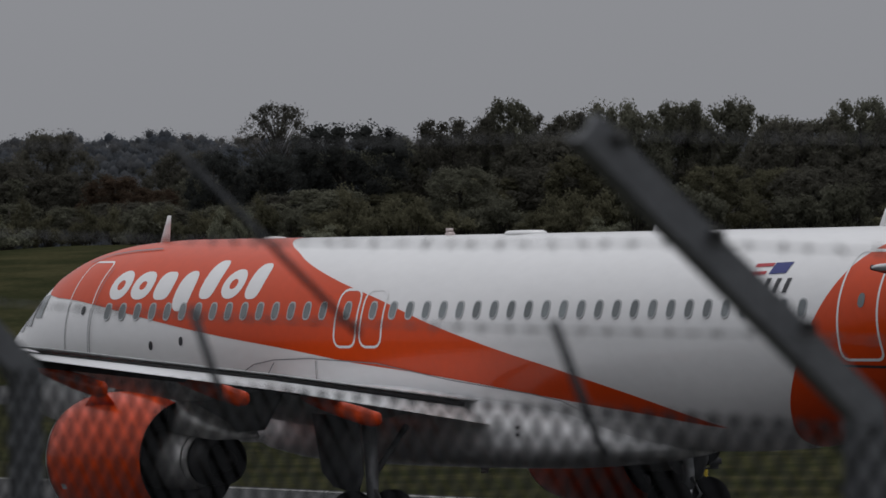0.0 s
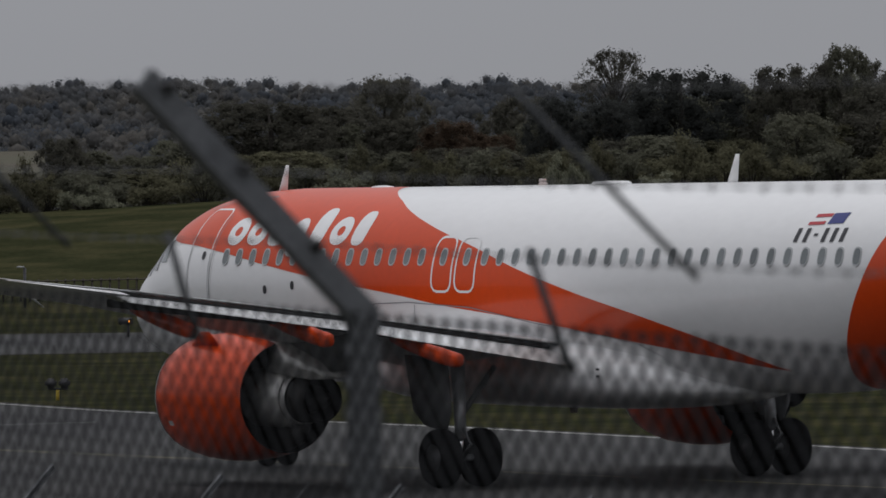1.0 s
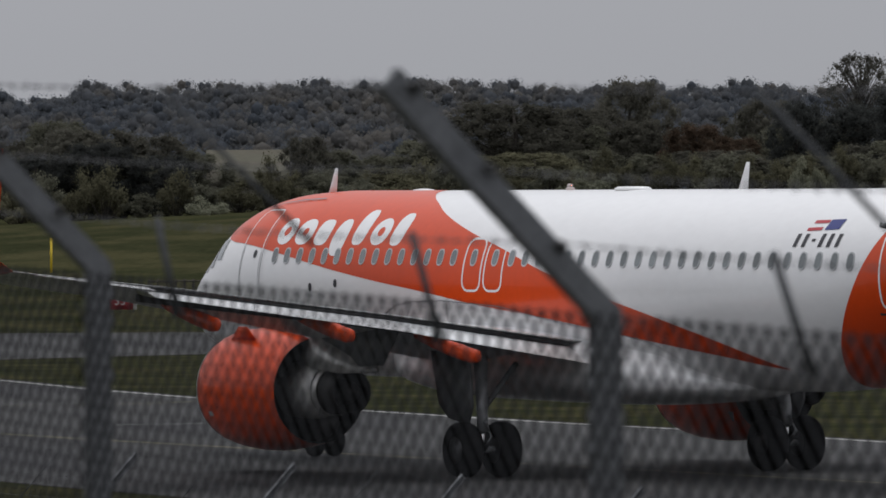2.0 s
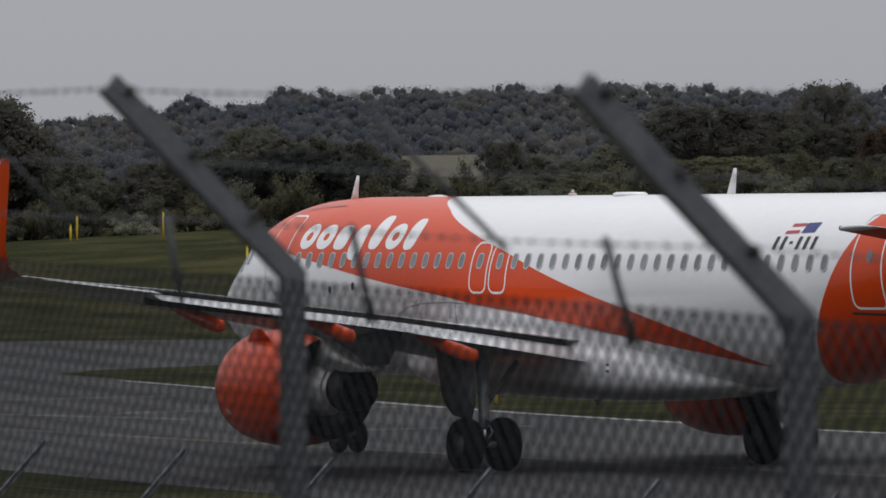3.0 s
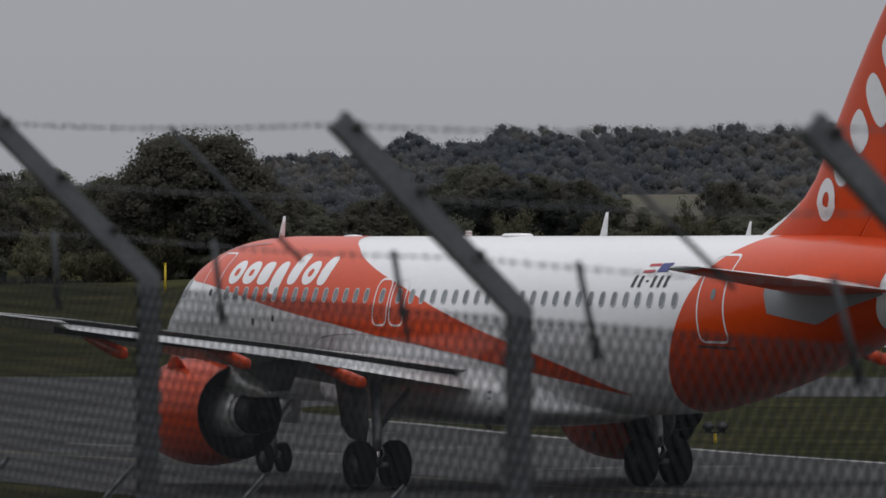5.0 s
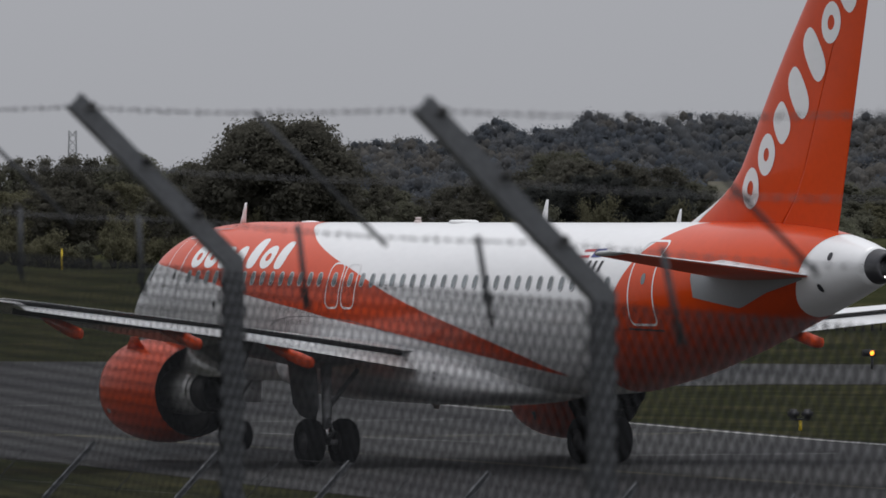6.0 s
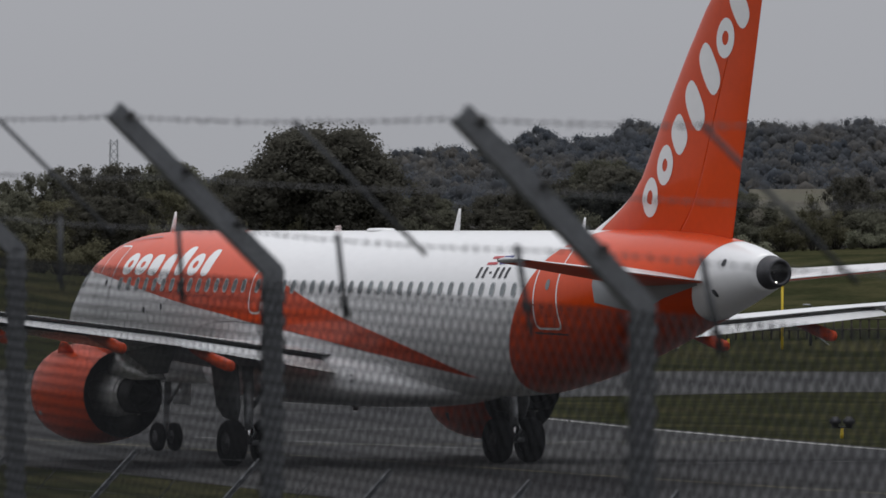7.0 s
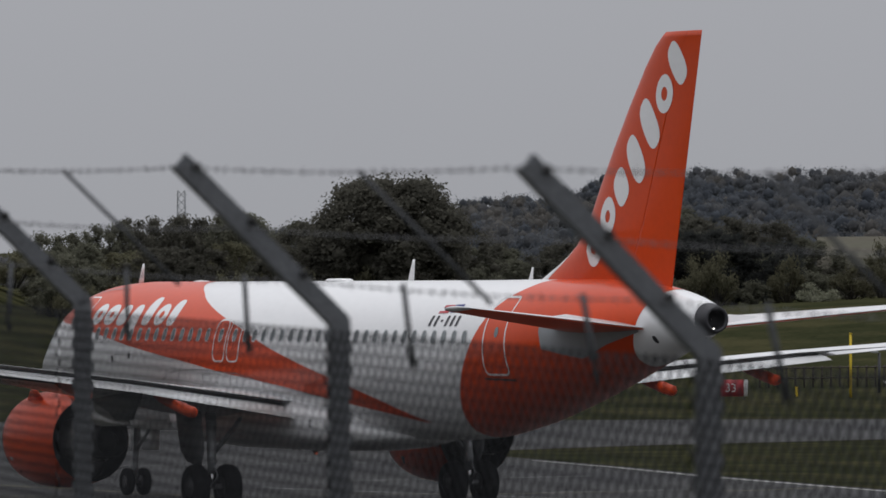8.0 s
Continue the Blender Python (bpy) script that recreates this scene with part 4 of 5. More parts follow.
def security_fence(label, start, step, ks, bend_z, rise, out, width, stays, low_stays, mesh_h, seed, mesh_gap=0.0, reach=1.0, bent=None):
    """Cranked steel posts with barbed wire above a chain-link mesh. start is the bend of post 0; out the way in which the arms lean.
    bent holds what sets single posts off the line: shift and drop of the bend, shift and drop of the tip."""
    bent = bent or {}
    root = empty("security_fence", pose(start[0], start[1], 0), label, "fence")
    inv = Vector((start[0], start[1], 0))

    def bend(k):
        return Vector((start[0] + step[0] * k, start[1] + step[1] * k, bend_z + rise * k)) - inv
    out = Vector((*out, 0)).normalized()
    u = Vector((*step, 0)).normalized()
    arm = (out * 0.44 + Vector((0, 0, 0.42))) * reach
    for k in ks:
        bx, bz, tx, tz = bent.get(k, (0, 0, 0, 0))
        b = bend(k) + Vector((bx, 0, bz))
        tip = bend(k) + arm + Vector((tx, 0, tz))
        foot = b - Vector((0, 0, mesh_h + 0.12))
        post = empty_part("post", root)
        w = width / 2
        for name, p0, p1 in (("upright", foot, b), ("arm", b, tip)):
            d = (p1 - p0).normalized()
            n = u.cross(d).normalized()
            bm = bmesh.new()
            # one rolled channel section
            ring = [(-w, w), (-w + 0.008, w), (-w + 0.008, -w + 0.02), (w - 0.008, -w + 0.02), (w - 0.008, w * 0.6), (w, w * 0.6), (w, -w), (-w, -w)]
            add_loft(bm, [[p + n * x + u * yy for x, yy in ring] for p in (p0 - d * 0.008, p1 + d * 0.008)])
            bmesh.ops.recalc_face_normals(bm, faces=bm.faces)
            part(name, bm, M["steel"], post, smooth=False)
        side = u.cross((tip - b).normalized()).normalized()
        side = side if side.z > 0 else -side
        for f in (0.055, 0.40, 0.73):
            p = tip.lerp(b, f) + side * (w * 0.72) - u * (w + 0.004)
            part("wire_clip", tube([p - u * 0.01, p + u * 0.012], 0.0115, 10), M["black"], post, "dark bolt holding the wire")
    wires = [[bend(k) + arm * f for k in ks] for f in (0.985, 0.60, 0.27)]
    for i, pts in enumerate(wires):
        part("barbed_wire", barbed(pts, seed + i), M["barb"], root, "barbed wire strand", smooth=False)
    part("line_wire", tube([bend(k) - Vector((0, 0, 0.03)) for k in ks], 0.0022, 5), M["wire"], root)
    hang = Vector((0.032, 0, -0.013)) if bent else Vector()
    for k in stays:
        part("wire_stay", tube([bend(k) + hang * 0.4 + arm * 0.98, bend(k) + hang * 0.4 + arm * 0.2], 0.006, 6), M["stay"], root, "thin slanted wire stay")
    for k in low_stays:
        p, q = bend(k) + hang, 0.035 - 0.012 * k
        part("wire_stay", tube([p + out * q + Vector((0, 0, 0.125)), p - out * q + Vector((0, 0, -0.095))], 0.0085, 6), M["stay"], root, "short upright wire stay")
    for k0, k1 in zip(ks, ks[1:]):
        a, b = (bend(q) + out * (width / 2 + 0.006) - Vector((0, 0, mesh_h + 0.02)) for q in (k0, k1))
        tagged(part("mesh_panel", chain_link(a, b, mesh_h - mesh_gap), None, root, "grey chain-link mesh"), kind="stuff")
    return root


def empty_part(name, parent):
    ob = new(name)
    ob.empty_display_size = 0.1
    ob.parent = parent
    return ob


security_fence("grey steel security fence with cranked posts, mesh and barbed wire", (0.813, 13.78), (-1.010, 2.825), [-2.1, -1.06, 0, 1, 2, 3, 4, 5, 6], 5.512 - 0.182, 0.0525,
               (-2.825, -1.010), 0.051, [-1.54, -0.54, 0.46, 1.46, 2.46, 3.46, 4.46], [-1.2, -0.737, -0.258, 0.34, 0.862, 1.31, 1.82, 2.35, 2.8, 3.3, 3.8], 2.25, 11,
               bent={-1.06: (0.017, -0.004, -0.005, 0.0), 0: (-0.002, -0.025, -0.003, -0.002), 1: (0.013, -0.010, 0.018, 0.001), 2: (0.001, 0.002, 0.002, 0.006), 3: (0.045, 0.0, 0.045, 0.0)})
security_fence("grey cranked-post fence below, beside the taxiway", (-7.82, 89.045), (1.69, -2.48), list(range(-4, 10)), 2.275, -0.035,
               (0.826, 0.563), 0.055, [k + 0.5 for k in range(-4, 9)], [], 2.0, 31, 0.9, 1.6)


# ---------------------------------------------------------------- airfield furniture
def at_bearing(az, dist):
    a = radians(az)
    return dist * math.sin(a), dist * math.cos(a)


def marker_post(az, dist, h, w=0.12):
    x, y_ = at_bearing(az, dist)
    z = terrain(x, y_)
    ob = empty("marker_post", pose(x, y_, z), "slim yellow marker post standing in grass", "post", "yellow marker posts")
    part("pole", box((-w / 2, -w / 2, -0.2), (w / 2, w / 2, h), 0.02), M["yellow"], ob)
    part("cap", box((-w * 0.6, -w * 0.6, h), (w * 0.6, w * 0.6, h + 0.06), 0.015), M["yellow"], ob)
    return ob


for az, dist, h in ((-1.02, 372, 1.7), (-1.68, 415, 1.3), (-2.36, 418, 1.3), (-2.41, 416, 0.9), (2.11, 345, 2.6), (2.24, 342, 2.0), (0.465, 345, 3.0), (-3.4, 400, 1.6), (0.04, 346, 0.4), (-4.89, 418, 1.2)):
    marker_post(az, dist, h)


def runway_sign(az, dist):
    x, y_ = at_bearing(az, dist)
    ob = empty("runway_sign", pose(x, y_, terrain(x, y_), 0, 0, -az), "red runway sign with white figures beside the runway", "sign")
    part("case", box((-0.66, -0.12, 0.15), (0.47, 0.12, 0.95), 0.02), M["sign_red"], ob)
    part("side_panel", box((0.474, -0.12, 0.15), (0.66, 0.12, 0.95), 0.02), M["sign_white"], ob)
    for lx in (-0.5, 0.5):
        part("leg", box((lx - 0.04, -0.04, -0.1), (lx + 0.04, 0.04, 0.15), 0.0), M["dark"], ob)
    cu = bpy.data.curves.new("figures", "FONT")
    cu.body, cu.size, cu.align_x, cu.align_y, cu.extrude = "33", 0.56, "CENTER", "CENTER", 0.005
    tx = new("figures", cu)
    tx.parent, tx.matrix_basis = ob, pose(-0.14, -0.13, 0.55, 90, 0, 0)
    cu.materials.append(M["sign_white"])
    return ob


runway_sign(-0.455, 344)


def edge_light(x, y_, h=0.3):
    ob = empty("taxiway_light", pose(x, y_, terrain(x, y_)), "dark low taxiway light box on a short stand", "light", "taxiway lights")
    part("stand", tube([(0, 0, -0.05), (0, 0, h)], 0.05, 8), M["yellow"], ob)
    part("bracket", box((-0.3, -0.05, h), (0.3, 0.05, h + 0.05), 0.01), M["dark"], ob)
    for q in (-0.2, 0.2):
        part("lamp", box((q - 0.17, -0.14, h + 0.05), (q + 0.17, 0.14, h + 0.33), 0.07), M["dark"], ob)
    return ob


for x, y_ in ((3.47, 211.71), (26.4, 172.62)):
    edge_light(x, y_)


def amber_light(az, dist, h):
    x, y_ = at_bearing(az, dist)
    ob = empty("guard_light", pose(x, y_, terrain(x, y_)), "lit amber runway guard light on a short stand", "light")
    part("stand", tube([(0, 0, 0), (0, 0, h)], 0.05, 8), M["dark"], ob)
    part("hood", box((-0.42, -0.1, h), (0.18, 0.14, h + 0.3), 0.03), M["dark"], ob)
    lamp = part("lamp_housing", turned([(-0.06, 0.004), (-0.06, 0.11), (0.1, 0.115), (0.1, 0.1), (-0.02, 0.098)], 18), M["dark"], ob, "turning lamp in a dark shell")
    lamp.matrix_basis = pose(0, -0.25, h + 0.15, 0, 0, -90)
    part("bulb", turned([(-0.015, 0.096), (0.0, 0.05), (0.005, 0.003)], 16), M["amber"], lamp, "glowing amber bulb")
    return lamp, h + 0.15


GUARD = amber_light(1.5, 312, 0.55)


def paddock_fence():
    ob = empty("paddock_fence", pose(0, 0, 0), "dark weathered wooden post-and-rail fence on the grass bank", "fence")
    pts = [at_bearing(-0.25 + 0.07 * k, 352) for k in range(36)]
    for x, y_ in pts:
        z = terrain(x, y_)
        part("post", box((x - 0.05, y_ - 0.05, z - 0.2), (x + 0.05, y_ + 0.05, z + 1.05), 0.01), M["wood"], ob)
    for hh in (0.45, 0.95):
        for (x0, y0), (x1, y1) in zip(pts, pts[1:]):
            part("rail", tube([(x0, y0 - 0.08, terrain(x0, y0) + hh), (x1, y1 - 0.08, terrain(x1, y1) + hh)], 0.035, 5), M["wood"], ob)


paddock_fence()


def mast_lamp(az, dist, h):
    x, y_ = at_bearing(az, dist)
    ob = empty("lamp_post", pose(x, y_, terrain(x, y_)), "short dark lamp post with a flat pale head", "lamp post")
    part("pole", tube([(0, 0, -0.2), (0, 0, h)], 0.07, 8), M["dark"], ob)
    part("head", box((-0.4, -0.12, h), (0.0, 0.12, h + 0.08), 0.03), M["strut"], ob)
    part("brace", tube([(0.2, 0, h * 0.3), (1.0, 0, -0.1)], 0.04, 6), M["strut"], ob)


mast_lamp(0.69, 348, 1.9)


def pylon(az, dist, top):
    x, y_ = at_bearing(az, dist)
    z0 = terrain(x, y_)
    h = top - z0
    ob = empty("lattice_pylon", pose(x, y_, z0), "distant lattice power pylon in a haze-paled grey", "pylon")
    bm = bmesh.new()
    for sx in (-1, 1):
        for sy in (-1, 1):
            add_tube(bm, [(sx * 1.6, sy * 1.6, 0), (sx * 1.1, sy * 1.1, h)], 0.11, 4)
    for k in range(10):
        za, zb = h * k / 10, h * (k + 1) / 10
        wa, wb = 1.6 - 0.5 * k / 10, 1.6 - 0.5 * (k + 1) / 10
        for sg in (-1, 1):
            add_tube(bm, [(-wa * sg, -wa, za), (wb * sg, -wb, zb)], 0.07, 3)
            add_tube(bm, [(-wa * sg, wa, za), (wb * sg, wb, zb)], 0.07, 3)
    # paler grey than bare steel needs: distance haze put into the colour
    part("lattice", bm, M["strut"], ob, smooth=False)
    for f in (0.8, 0.95):
        part("cross_arm", tube([(-1.9, 0, h * f), (1.9, 0, h * f)], 0.07, 4), M["strut"], ob)


pylon(-4.81, 2300, 5.5 + 2300 * math.tan(radians(0.82)))


# ---------------------------------------------------------------- trees
def ball(level):
    bm = bmesh.new()
    bmesh.ops.create_icosphere(bm, subdivisions=level, radius=1.0)
    bm.verts.index_update()
    v, f = [tuple(q.co) for q in bm.verts], [[q.index for q in fc.verts] for fc in bm.faces]
    bm.free()
    return np.array(v), np.array(f)


BALL = ball(1)


def leaf_mesh(name, rnd, centres, per, size, mat, core=0.0, ruffle=0.4, fringe=1.2):
    """Crown of many small leaf sprays round clump centres (x, y, z, r)."""
    rng = np.random.default_rng(rnd)
    c = np.repeat(np.array(centres), per, axis=0)
    n = len(c)
    d = rng.normal(size=(n, 3))
    d /= np.linalg.norm(d, axis=1)[:, None]
    p = c[:, :3] + d * (c[:, 3:4] * rng.uniform(0.45 if core else 0.2, fringe, (n, 1))) * np.array([1, 1, 0.8])
    face = d + rng.normal(size=(n, 3)) * ruffle      # sprays lie along the clump's outside
    a = np.cross(face, rng.normal(size=(n, 3)))
    a /= np.linalg.norm(a, axis=1)[:, None]
    b = np.cross(a, face)
    b /= np.linalg.norm(b, axis=1)[:, None] + 1e-6
    s = size * rng.uniform(0.5, 1.3, (n, 1))
    v = np.stack([p - a * s, p + a * s * 0.8 - b * s * 0.6, p + a * s * 0.6 + b * s * 0.8], 1).reshape(-1, 3)
    me = bpy.data.meshes.new(name)
    faces = [(3 * i, 3 * i + 1, 3 * i + 2) for i in range(n)]
    if core:                                 # dense inside of each far crown
        bv, bf = BALL
        cc = np.array(centres)
        k, m = len(cc), len(bv)
        lump = cc[:, None, :3] + bv[None] * (cc[:, None, 3:4] * core * rng.uniform(0.86, 1.1, (k, m, 1))) * np.array([1, 1, 1.1])
        faces += (bf[None] + (np.arange(k) * m)[:, None, None] + 3 * n).reshape(-1, 3).tolist()
        v = np.concatenate([v, lump.reshape(-1, 3)])
    me.from_pydata(v.tolist(), [], faces)
    me.polygons.foreach_set("use_smooth", [i >= n for i in range(len(faces))])
    me.materials.append(mat)
    return me


def make_tree(seed, h, w, mat, label, category="tree", open_crown=False, clumps=92, per=150, leaf=0.13, low=0.18, dome=False):
    """A tree of height h and crown width w: tapered trunk, limbs and a crown of leaf sprays."""
    rnd = random.Random(seed)
    ob = empty("tree" if category == "tree" else "bush", pose(0, 0, 0), label, category)
    bm = bmesh.new()
    trunk_r = 0.022 * h + 0.06
    add_tube(bm, [(0, 0, -0.3), (0.05 * w * 0.2, 0, h * 0.3), (rnd.uniform(-0.03, 0.03) * w, 0, h * 0.62), (0, 0, h * 0.9)], [trunk_r * 1.25, trunk_r, trunk_r * 0.6, 0.03], 7)
    part("trunk", bm, M["bark"], ob)
    bl = bmesh.new()
    centres = []
    lump = [(rnd.uniform(0, math.tau), rnd.uniform(0, math.tau), rnd.uniform(0.03, 0.12)) for _ in range(4)]
    shift, lean = rnd.uniform(-0.06, 0.06) * w, rnd.uniform(0, math.tau)
    for k in range(clumps):
        q = (k + 0.5) / clumps
        if dome:
            zz = 0.2 + 0.72 * q ** 0.8
            prof = math.sqrt(max(0.02, 1 - (max(0.0, zz - 0.42) / 0.56) ** 2)) * (0.86 + 0.14 * min(1, zz / 0.42))
            ang = k * 2.39996 + rnd.uniform(-0.4, 0.4)
            rad = w / 2 * 0.9 * prof * (rnd.uniform(0.9, 1.04) if k % 3 else rnd.uniform(0.1, 0.65))
        elif open_crown:
            zz = low + (0.97 - low) * q ** 0.6
            prof = math.sin(math.pi * min(1, max(0.05, (zz - low * 0.3) / (1.02 - low * 0.3)))) ** 0.55
            ang = k * 2.39996 + rnd.uniform(-0.5, 0.5)
            rad = w / 2 * prof * math.sqrt(rnd.uniform(0.4, 1.0)) * rnd.uniform(0.8, 1.08)
        else:                                # full crown, bulging unevenly
            zz = low + (0.93 - low) * q ** 0.85
            prof = math.sqrt(max(0.02, 1 - (abs(zz - 0.45) / 0.55) ** 2.2))
            ang = k * 2.39996 + rnd.uniform(-0.5, 0.5)
            for m, (pa, pz, amp) in enumerate(lump):
                prof *= 1 + amp * math.sin((m + 1) * ang + pa) + amp * 0.7 * math.sin((4 + 2 * m) * zz + pz)
            rad = w / 2 * 0.88 * prof * (rnd.uniform(0.82, 1.06) if k % 4 else rnd.uniform(0.1, 0.6))
        r = (w * (0.08 if open_crown else 0.1)) * rnd.uniform(0.6, 1.4)
        c = (rad * math.cos(ang) + (0 if dome else shift * zz * math.cos(lean)), rad * math.sin(ang), h * zz, r)
        centres.append(c)
        if k % 5 == 0 and zz < 0.8 or open_crown:
            z0 = h * max(0.2, zz - 0.28)
            add_tube(bl, [(0, 0, z0), (c[0] * 0.5, c[1] * 0.5, (z0 + c[2]) / 2 + 0.02 * h), (c[0], c[1], c[2])], [trunk_r * (0.16 if open_crown else 0.3), trunk_r * (0.09 if open_crown else 0.17), 0.012], 5)
    if dome:                                 # close-set boughs fill the middle
        centres += [(0.16 * w * math.cos(a), 0.16 * w * math.sin(a), h * z, 0.19 * w) for z, s in ((0.4, 0), (0.56, 1), (0.7, 2)) for a in [s + k * 1.26 for k in range(5)]]
    part("branchwork", bl, M["bark"], ob)
    part("crown", leaf_mesh("crown", seed, centres, per, leaf, M[mat], 0.0 if open_crown else 0.42, 0.55), None, ob)
    return ob


def make_bush(seed, h, w, mat, label):
    rnd = random.Random(seed)
    ob = empty("bush", pose(0, 0, 0), label, "bush")
    bm = bmesh.new()
    centres = []
    for k in range(16):
        a, q = k * 2.4, math.sqrt(rnd.random())
        zz = h * rnd.uniform(0.15, 0.85) * (1 - 0.45 * q * q)
        x, y_ = w / 2 * q * math.cos(a), w / 2 * q * math.sin(a)
        centres.append((x, y_, zz, w * 0.15 * rnd.uniform(0.7, 1.3)))
        add_tube(bm, [(x * 0.2, y_ * 0.2, -0.1), (x * 0.7, y_ * 0.7, zz * 0.6), (x, y_, zz)], [0.05, 0.03, 0.01], 4)
    part("stem", bm, M["bark"], ob)
    part("foliage", leaf_mesh("foliage", seed, centres, 150, 0.11, M[mat], 0.4, 0.55), None, ob)
    return ob


# unit trees: height 10, crown width 8
PROTO = {
    "dome": [make_tree(21, 10, 8, "leaf_oak", "dark round-headed oak with a dense domed crown", clumps=210, per=190, leaf=0.12, dome=True)],
    "oak": [make_tree(1, 10, 9, "leaf_oak", "dark broad oak behind the grass bank"), make_tree(2, 10, 9, "leaf_oak", "dark broad oak behind the grass bank", low=0.1)],
    "green": [make_tree(3, 10, 7.5, "leaf_green", "dull green broadleaf tree in the belt"), make_tree(4, 10, 8, "leaf_green", "dull green broadleaf tree in the belt", low=0.08),
              make_tree(5, 10, 6, "leaf_green", "slim dull green tree in the belt", low=0.05)],
    "olive": [make_tree(6, 10, 7.5, "leaf_olive", "yellowing olive-green tree at the wood edge", low=0.08), make_tree(7, 10, 8.5, "leaf_olive", "yellowing olive-green tree at the wood edge", low=0.05)],
    "dark": [make_tree(31, 10, 9, "leaf_dark", "very dark broad evergreen oak behind the grass bank", low=0.06)],
    "rust": [make_tree(8, 10, 8, "leaf_rust", "rust-brown autumn tree in the belt", low=0.08)],
    "open": [make_tree(9, 10, 6.2, "leaf_oak", "tall thin-crowned tree with sky showing through", open_crown=True, clumps=110, per=62, leaf=0.085, low=0.42)],
    "pale": [make_bush(10, 3, 3.4, "leaf_pale", "pale silvery green bush below the trees"), make_bush(11, 3, 3.6, "leaf_olive", "olive green bush at the wood's edge"), make_bush(12, 3, 3.6, "leaf_green", "dark green bush at the wood's edge")],
}
USED = set()
RT = random.Random(5)


def plant(kind, i, az, dist, top_el, width_deg=None, unit=10.0, unit_w=8.0):
    """Stand a tree at a bearing and distance so that its top reaches the given elevation."""
    src = PROTO[kind][i % len(PROTO[kind])]
    x, y_ = at_bearing(az, dist)
    z = terrain(x, y_)
    h = max(1.2, EYE.z + dist * math.tan(radians(top_el)) - z)
    sc = h / unit
    sw = dist * radians(width_deg) / unit_w if width_deg else sc * RT.uniform(0.85, 1.15)
    m = pose(x, y_, z, 0, 0, RT.uniform(0, 360))
    if src.name in USED:
        ob = copy_thing(src, m)
    else:
        ob = src
        USED.add(src.name)
        ob.matrix_basis = m
    ob.scale = (sw, sw, sc)
    return ob


# marked trees
for row in (("dome", 0, -3.17, 432, 0.96, 1.25), ("oak", 1, -2.75, 436, 0.62, 0.8), ("oak", 1, -3.75, 440, 0.6, 0.7), ("open", 0, 5.36, 452, 1.21, 0.85), ("dark", 0, 5.88, 440, 1.05, 0.95),
            ("dark", 0, 5.35, 446, 0.82, 0.7), ("dark", 0, 4.86, 442, 0.84, 0.5), ("oak", 0, 2.62, 446, 0.84, 1.1), ("oak", 1, 3.1, 452, 0.8, 0.8), ("oak", 1, 3.55, 470, 1.02, 0.62), ("oak", 0, 4.55, 462, 0.85, 0.6),
            ("oak", 1, 1.0, 450, 0.57, 0.42), ("dark", 0, -0.62, 433, 0.52, 0.75), ("dark", 0, -0.12, 432, 0.42, 0.55), ("dark", 0, -1.15, 434, 0.42, 0.6), ("oak", 0, -0.7, 446, 0.64, 0.8), ("oak", 1, -0.2, 448, 0.58, 0.7), ("oak", 0, -1.45, 444, 0.54, 0.6), ("green", 0, -0.98, 470, 0.7, 0.75), ("green", 1, -0.45, 450, 0.5, 0.7), ("rust", 0, 4.07, 440, 0.66, 0.6), ("rust", 0, 4.4, 444, 0.55, 0.5),
            ("green", 2, 7.18, 448, 1.24, 0.6), ("oak", 0, 6.75, 446, 1.09, 0.7), ("green", 1, 8.0, 450, 1.19, 0.6), ("oak", 1, 7.55, 444, 0.95, 0.8), ("green", 0, 8.55, 452, 1.2, 0.6),
            ("green", 1, 8.98, 450, 1.19, 0.7), ("oak", 0, 9.45, 446, 1.04, 0.8), ("green", 2, 9.95, 450, 1.2, 0.7), ("oak", 1, 10.4, 448, 1.1, 0.8), ("green", 0, 6.33, 456, 0.94, 0.45)):
    plant(*row)

SKY_AZ = [-8, -6.4, -5.9, -5.35, -4.3, -3.7, -2.6, -2.0, -1.2, -0.4, 0.1, 0.3, 0.75, 1.2, 1.85, 2.4, 3.3, 4.2, 5.0, 5.7, 6.1, 6.7, 7.5, 10.6, 12]
BELT = cubic(SKY_AZ, [0.3, 0.25, 0.58, 0.62, 0.69, 0.69, 0.44, 0.44, 0.58, 0.62, 0.5, 0.25, 0.25, 0.46, 0.5, 0.62, 0.7, 0.68, 0.72, 0.85, 0.84, 1.04, 1.11, 1.13, 1.15])
az = -7.6
while az < 11.6:
    top = BELT(az)
    for row in range(2):
        kind = RT.choice(["green", "green", "oak", "olive", "green"] if row < 1 else ["oak", "green", "green"])
        plant(kind, RT.randrange(3), az + RT.uniform(-0.15, 0.15), 437 + 14 * row + RT.uniform(-4, 4), top * (0.66, 0.96)[row] * RT.uniform(0.84, 1.06), RT.uniform(0.45, 0.75) + 0.12 * top)
    az += 0.42
az = -7.6
while az < 11.6:
    x, y_ = at_bearing(az, 427)
    e0 = math.degrees(math.atan2(terrain(x, y_) - EYE.z, 427))
    plant("pale", RT.choice([1, 2, 2, 1, 1]), az, 426 + RT.uniform(-2, 4), e0 + RT.uniform(0.2, 0.46), RT.uniform(0.26, 0.44), 3.0, 3.5)
    az += RT.uniform(0.16, 0.3)
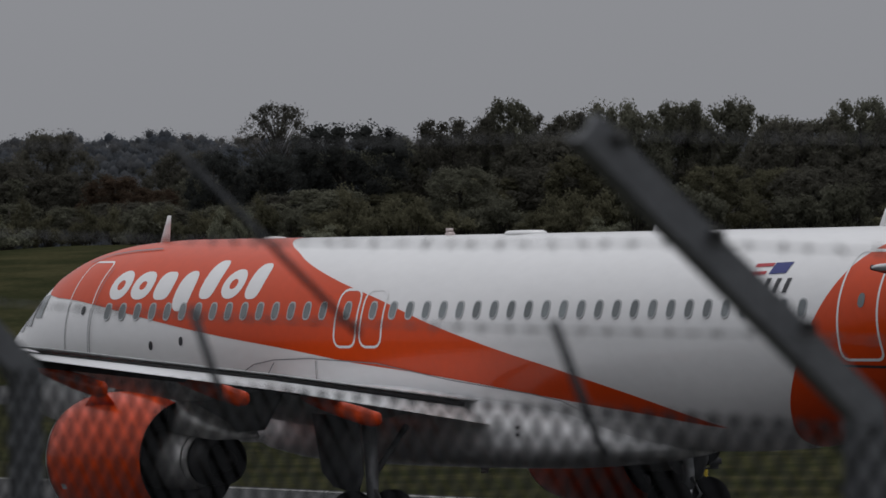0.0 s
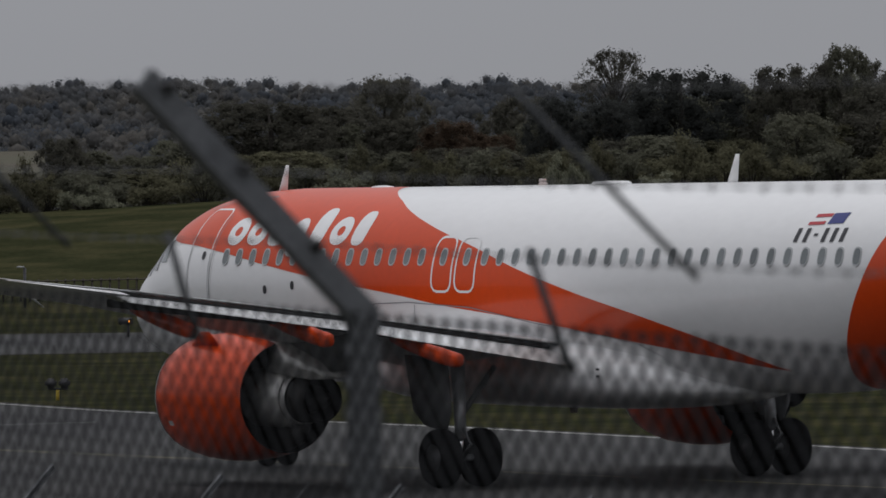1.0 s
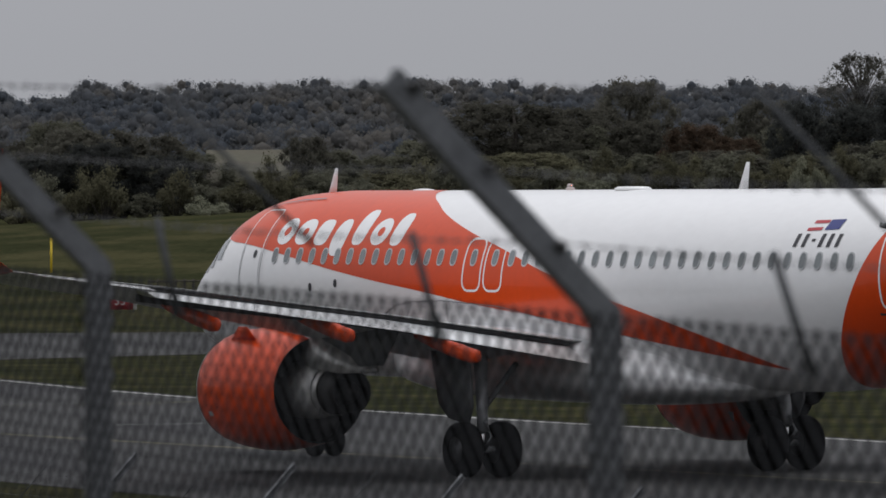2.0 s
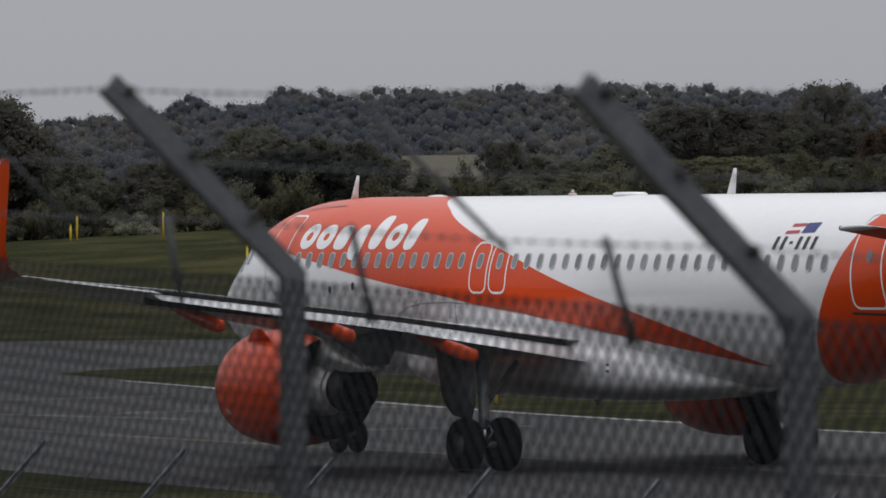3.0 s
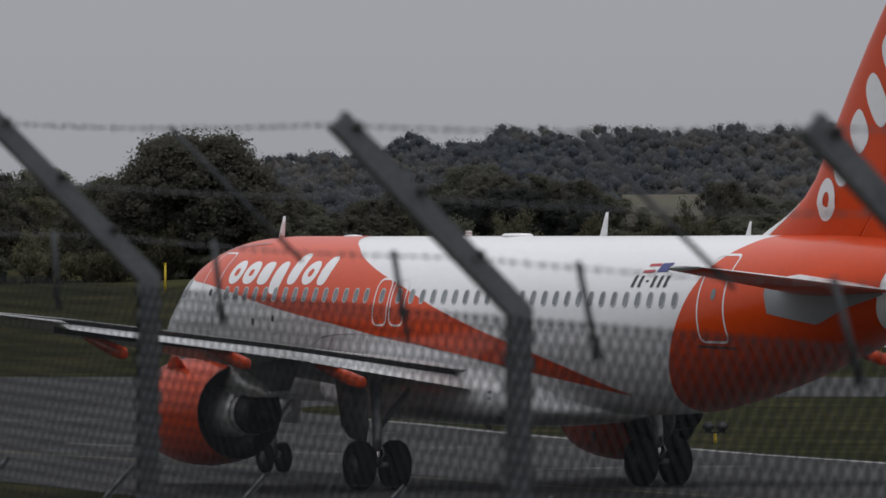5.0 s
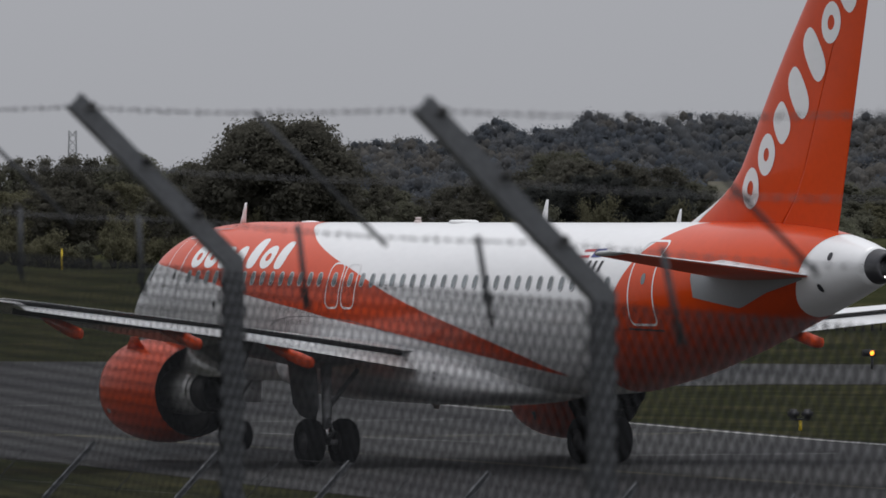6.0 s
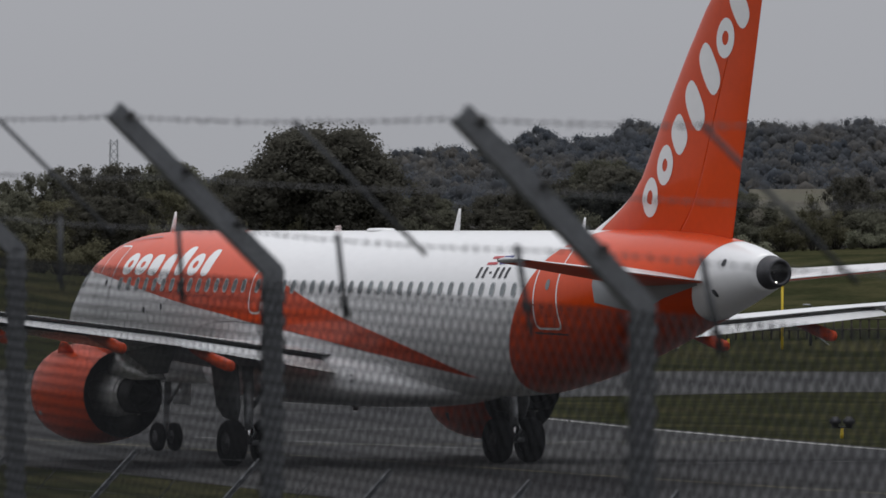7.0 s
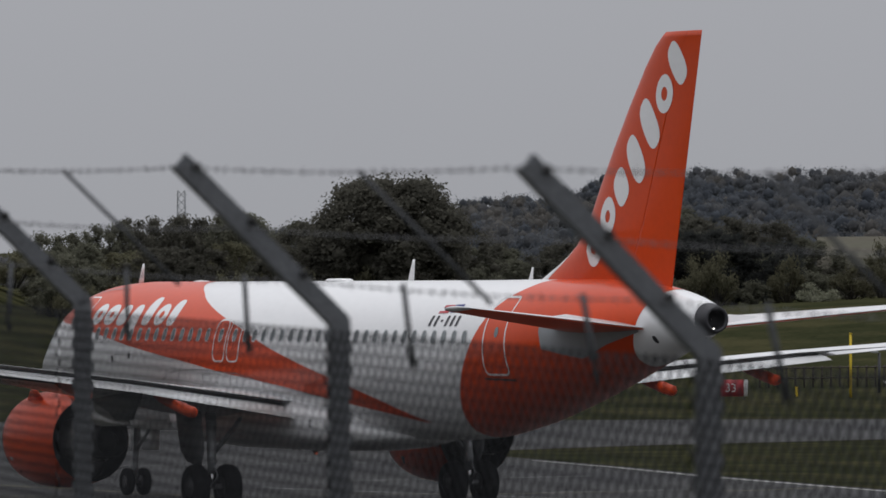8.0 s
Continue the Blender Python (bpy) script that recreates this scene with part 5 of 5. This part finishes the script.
for az, el, wd in ((1.17, 0.22, 0.4), (1.3, 0.16, 0.3), (4.92, 0.45, 0.22), (5.08, 0.42, 0.2), (3.2, 0.36, 0.4), (-1.9, 0.05, 0.35), (0.2, 0.12, 0.3), (5.7, 0.2, 0.3), (7.9, 0.3, 0.3)):
    plant("pale", 0, az, 422, el, wd, 3.0, 3.5)


# wooded hill in the distance
def far_wood():
    rng = random.Random(77)
    crowns = []
    for row in range(13):
        dist = 700 + 70 * row
        az, ph = -8.5, rng.uniform(0, 9)
        while az < 12:
            top = EYE.z + dist * math.tan(radians(canopy(az, dist)))
            r = rng.uniform(1.5, 2.6) * (1.5 if rng.random() < 0.18 else 1.0)
            swell = 0.5 * math.sin(az * 7.3 + ph) + 0.5 * math.sin(az * 17.1 + 2.1 * ph) + 0.3 * math.sin(az * 41 + ph)
            if not (0.3 < az < 0.78 and 0.28 < canopy(az, dist) < 0.40):
                x, y_ = at_bearing(az, dist + rng.uniform(-30, 30))
                top += swell + 0.4
                crowns.append((x, y_, top - r + rng.uniform(-0.6, 0.1), r))
                if rng.random() < 0.7:
                    crowns.append((x + rng.uniform(-1, 1), y_ - 1, top - r * 1.9 - 0.3, r * 1.3))
            az += math.degrees(r * 0.6 / dist)
    me = leaf_mesh("far_wood", 78, crowns, 105, 0.2, M["leaf_far_hazed"], 0.5, 1.0, 1.06)
    return tagged(part("far_wood", me, None), "distant woodland covering a low hill, blue-grey with haze painted in", "woodland", kind="stuff")


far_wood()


# ---------------------------------------------------------------- movement
def motions():
    rows = [(0.0, 17.687, 137.456, 59.961), (1.0, 13.526, 144.351, 60.056), (2.0, 9.492, 151.173, 60.158), (3.0, 5.588, 157.924, 60.24), (4.0, 1.819, 164.609, 60.277),
            (5.0, -1.811, 171.23, 60.243), (6.0, -5.298, 177.79, 60.113), (7.0, -8.639, 184.294, 59.861), (8.0, -11.828, 190.745, 59.461)]
    walk(plane, [(t, pose(x, y_, 0.012, 0, 0, 180 - a)) for t, x, y_, a in rows])
    for lamp, x, z in LAMPS:
        walk(lamp, [(0.2 * k, pose(x, 0, z, 0, 0, 148 + 360 * (0.2 * k - 0.3) / 1.085)) for k in range(41)])

    lamp, z = GUARD
    walk(lamp, [(0.2 * k, pose(0, -0.25, z, 0, 0, -90 + 360 * (0.2 * k - 0.85) / 1.03)) for k in range(41)])


motions()
